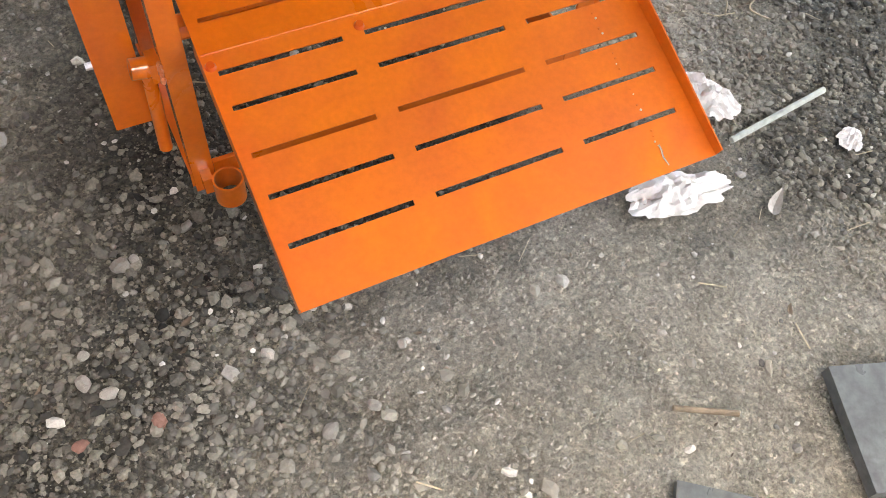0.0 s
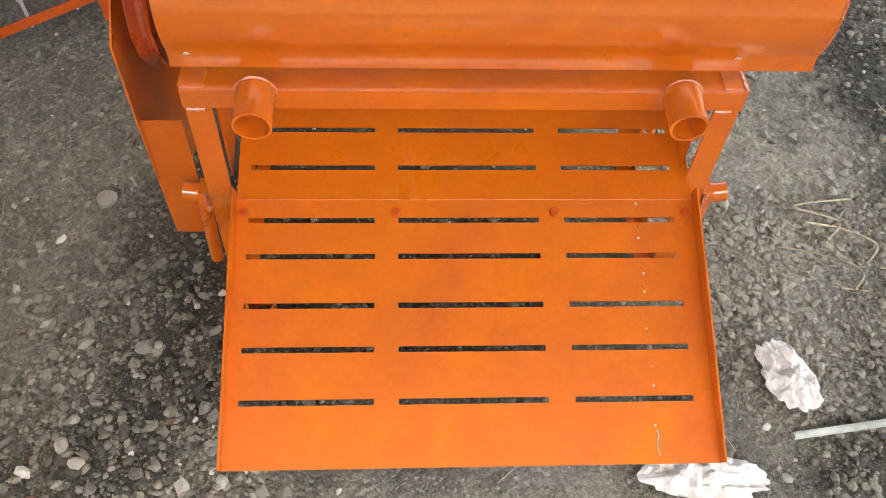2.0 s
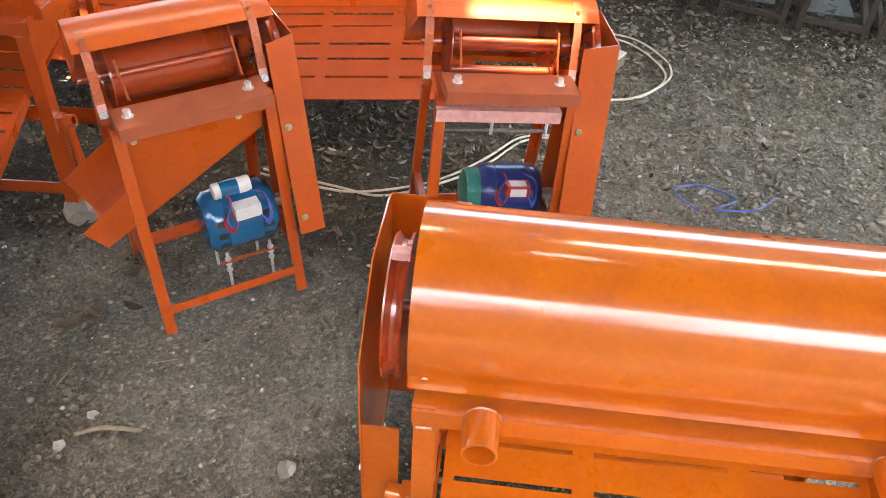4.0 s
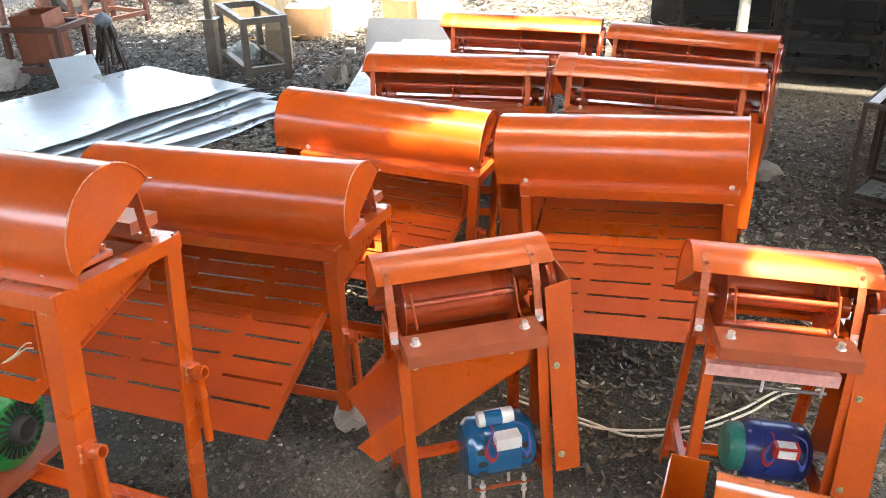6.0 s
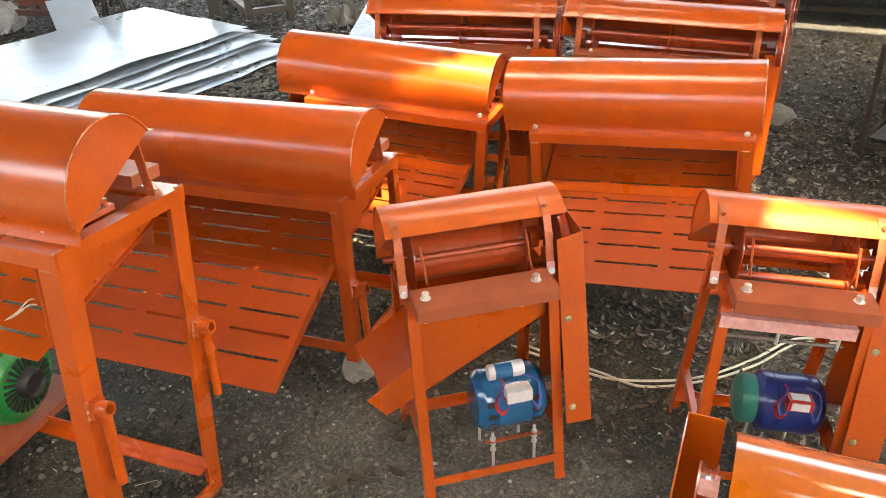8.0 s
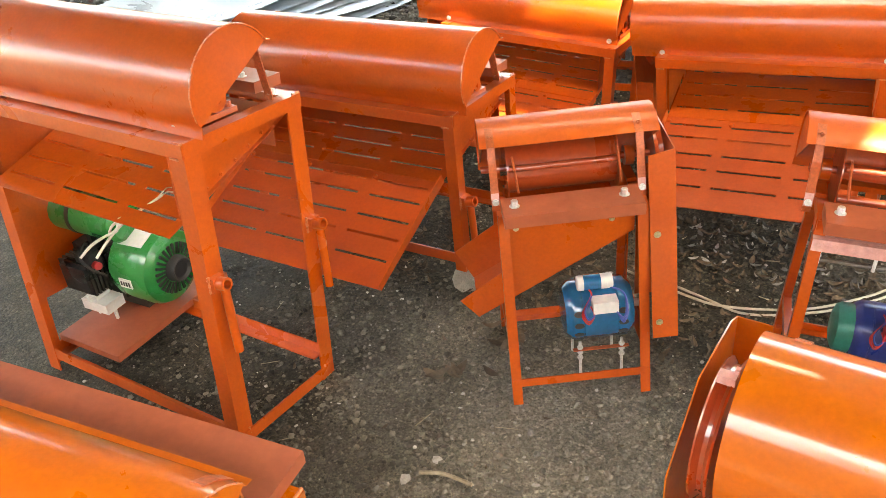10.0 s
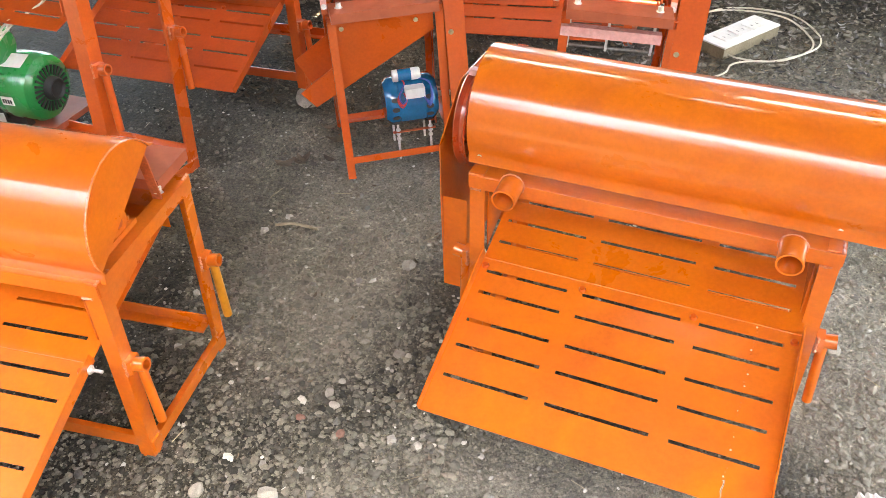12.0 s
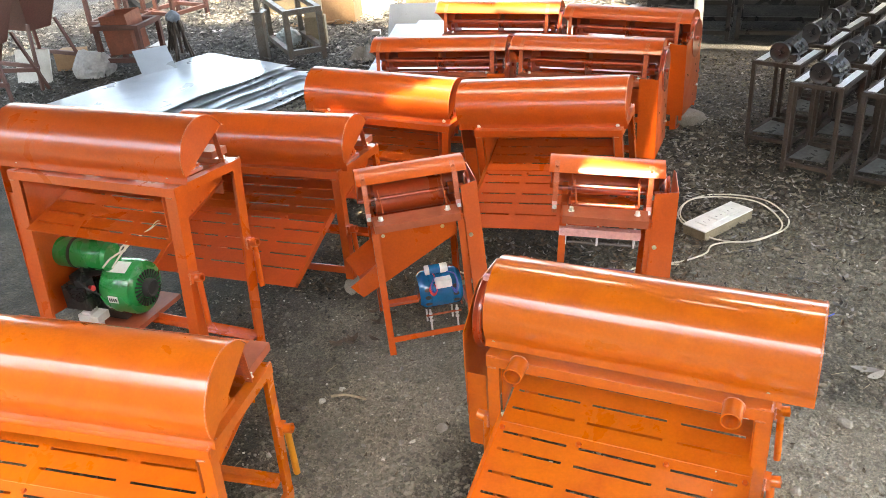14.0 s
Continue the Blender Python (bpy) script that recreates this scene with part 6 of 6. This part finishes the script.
# scrap scattered in the litter
for k in range(46):
    x, y = RNG.uniform(-7.5, -1.2), RNG.uniform(5.2, 9.6)
    s = RNG.uniform(0.04, 0.13)
    bm = B()
    box(bm, (-s, -s * RNG.uniform(0.3, 0.8), 0), (s, s * 0.5, RNG.uniform(0.004, 0.05)))
    mat, lab = ((BOX_WHITE, "scrap of white board in the litter"), (CARD, "scrap of brown card in the litter"), (BARE, "steel offcut in the litter"), (WOODBOX, "wood offcut in the litter"))[k % 4]
    solo("offcut", bm, mat, pose(x, y, ground_z(x, y) + 0.03, RNG.uniform(-14, 14), RNG.uniform(-14, 14), RNG.uniform(0, 180)), lab, "offcut", "scattered offcuts", bevel=0.002)

scatter("scraps", 2600, ((-7.8, -1.4), (4.9, 9.8)), (0.010, 0.055), CHIP, "pale scraps of paper and plastic in the litter", RNG, flat=0.15)
# pale sticks and straw heaped at the far edge
bm = B()
for _ in range(900):
    x, y = RNG.uniform(-5.0, -1.0), RNG.uniform(7.2, 11.0)
    a, s = RNG.uniform(0, 6.28), RNG.uniform(0.08, 0.40)
    z = ground_z(x, y) + RNG.uniform(0.0, 0.14)
    rod(bm, (x, y, z), (x + s * math.cos(a), y + s * math.sin(a), max(0.01, z + RNG.uniform(-0.1, 0.1))), RNG.uniform(0.003, 0.009), 4)
tagged(part("brushwood", bm, material("weathered_sticks", (0.21, 0.195, 0.17), 0.8, grain=(90, 0.25), stain=(6, 0.4), island=0.5), None), "heap of pale dry sticks and straw", "brushwood", kind="stuff")

# ---- unseen roof added to shade the yard, open at its sides ----
ROOF_Z = 3.2
# Milky panels added for the bright streaks reflected in the hoods.
STREAK_PANELS = ((-2.3, -0.15, 1.60, 1.95), (0.5, 2.6, 1.60, 1.95))
# Wanted sun patches: x, y, z and half sizes; roof holes are cut to match.
SPOTS = [(-1.53, 2.268, 0.70, 0.05, 0.014), (-1.45, 2.288, 0.70, 0.05, 0.024), (-1.37, 2.325, 0.70, 0.05, 0.045), (-1.29, 2.355, 0.70, 0.05, 0.078), (-1.20, 2.38, 0.70, 0.06, 0.10), (-2.0, 2.217, 0.56, 0.09, 0.02), (0.13, 1.215, 0.81, 0.15, 0.06), (-1.80, 4.05, 0.83, 0.27, 0.06), (-1.29, 4.13, 0.83, 0.27, 0.06), (-0.02, 2.90, 0.5, 0.03, 0.20), (-1.60, 1.93, 0.33, 0.13, 0.07)]


def build_shade_roof():
    """Unseen roof sheets added as one layer of shade, with gaps aimed at SPOTS."""
    holes = []
    for x, y, z, a, b in SPOTS:
        p = V((x, y, z)) + sun_dir * ((ROOF_Z - z) / sun_dir.z)
        holes.append((p.x - a, p.x + a, p.y - b, p.y + b))
    x0, x1, y0, y1 = -7.5, 4.4, -2.45, 5.95
    xc, yc, xr, yr = -5.6, 5.6, -1.5, 5.5
    xs = sorted({x0, x1, xc, xr, *[s for q in STREAK_PANELS for s in q[:2]], *[h for q in holes for h in q[:2] if x0 < h < x1]})
    ys = sorted({y0, y1, yc, yr, *[s for q in STREAK_PANELS for s in q[2:]], *[h for q in holes for h in q[2:] if y0 < h < y1]})
    bm = B()
    grid = {}
    for i in range(len(xs) - 1):
        for j in range(len(ys) - 1):
            xm, ym = (xs[i] + xs[i + 1]) / 2, (ys[j] + ys[j + 1]) / 2
            if (xm < xc and ym > yc) or (xm > xr and ym > yr) or any(a < xm < b and c < ym < d for a, b, c, d in (*holes, *STREAK_PANELS)):
                continue
            vs = []
            for p, q in ((i, j), (i + 1, j), (i + 1, j + 1), (i, j + 1)):
                if (p, q) not in grid:
                    grid[p, q] = bm.verts.new((xs[p], ys[q], ROOF_Z))
                vs.append(grid[p, q])
            bm.faces.new(vs)
    got = bmesh.ops.extrude_face_region(bm, geom=bm.faces[:])
    bmesh.ops.translate(bm, verts=[g for g in got["geom"] if isinstance(g, bmesh.types.BMVert)], vec=(0, 0, 0.03))
    tagged(part("roof", bm, ROOFING, None), "unseen sheet roof added to shade the yard, holes aimed for sun patches", "roof", kind="structure")
    for a, b, c, d in STREAK_PANELS:
        bm = B()
        pts = [h for h in holes if h[0] < b and h[1] > a and h[2] < d and h[3] > c]
        gx = sorted({a, b, *[max(a, min(b, v)) for h in pts for v in h[:2]]})
        gy = sorted({c, d, *[max(c, min(d, v)) for h in pts for v in h[2:]]})
        for p, q in zip(gx, gx[1:]):
            for r, s in zip(gy, gy[1:]):
                if not any(h[0] < (p + q) / 2 < h[1] and h[2] < (r + s) / 2 < h[3] for h in pts):
                    bm.faces.new([bm.verts.new((x, y, ROOF_Z + 0.015)) for x, y in ((p, r), (q, r), (q, s), (p, s))])
        tagged(part("skylight", bm, STREAK_PANEL, None), "unseen milky panel added to streak the hoods with light", "skylight", kind="structure")
    # Unseen shed cover, added to keep light off the racks.
    bm = B()
    box(bm, (-1.2, 5.95, 1.93), (6.0, 9.0, 1.97))
    tagged(part("roof_shed", bm, ROOFING, None), "unseen low roof added to darken the shed", "roof", kind="structure")


build_shade_roof()
# Unseen wall added so only a strip of sky reflects in the hoods.
bm = B()
box(bm, (-8.5, -0.2, 0), (5.5, 0, 2.9))
tagged(part("wall_house", bm, PLASTER, None), "unseen plain wall added to narrow the front light", "wall", kind="structure").matrix_world = pose(0, -4.3, 0)


# ---- unseen trees added round the yard to block sky and sun ----
def tree(m, h, rng):
    root = thing("tree", m, "unseen leafy tree added to block sky and sun", "tree", "trees round the yard")
    bm = B()
    wob = [V((0.12 * math.sin(i * 1.3), 0.12 * math.cos(i * 1.7), h * 0.62 * i / 6)) for i in range(7)]
    for i in range(6):
        rod(bm, wob[i], wob[i + 1], 0.22 - 0.024 * i, 10, r1=0.22 - 0.024 * (i + 1))
    tips = []
    for k in range(9):
        a = k * 2.4
        s = wob[3 + k % 4]
        e = s + V((math.cos(a) * h * 0.2, math.sin(a) * h * 0.2, h * rng.uniform(0.1, 0.3)))
        rod(bm, s, e, 0.07, 7, r1=0.025)
        tips += [s.lerp(e, 0.6), e]
    part("trunk", bm, BARK, root)
    verts, faces = [], []
    for c in tips:
        for _ in range(150):
            d = V((rng.normal(), rng.normal(), rng.normal() * 0.7)) * h * 0.075
            p = c + d
            u = V((rng.normal(), rng.normal(), rng.normal() * 0.5)).normalized() * rng.uniform(0.10, 0.22)
            w = u.cross(V((rng.normal(), rng.normal(), rng.normal()))).normalized() * u.length * 0.5
            k = len(verts)
            verts += [p - u, p + w * 0.9, p + u, p - w * 0.9]
            faces.append((k, k + 1, k + 2, k + 3))
    me = bpy.data.meshes.new("crown")
    me.from_pydata([v[:] for v in verts], [], faces)
    me.materials.append(FOLIAGE)
    ob = new("crown", me)
    ob.parent = root
    return root


# All stand out of view; places chosen for reflections and dappled shade.
t0 = tree(pose(-12.5, 9.5, 0), 11.0, RNG)
for x, y, a, s in ((-9.5, 25.5, 40, 0.45), (0.5, 27.5, 100, 0.45), (7.5, 26.0, 200, 0.45), (-15.0, 5.5, 300, 0.95), (-3.8, 28.5, 150, 0.5), (10.5, 9.0, 20, 0.9), (-14.0, 24.0, 250, 0.5), (1.1, -8.0, 10, 0.68), (-4.8, -8.2, 60, 0.72), (-10.4, 4.6, 30, 1.9), (-3.3, 12.2, 80, 1.8), (-7.4, 12.6, 140, 1.8), (7.5, -26, 120, 0.5), (-7.5, -26.5, 220, 0.5), (10.5, -7.5, 300, 0.95), (10.0, 1.0, 70, 0.9), (-11.5, -4.5, 160, 0.95), (-12, 1.5, 260, 0.9)):
    copy_thing(t0, pose(x, y, 0, 0, 0, a) @ Matrix.Scale(s, 4))
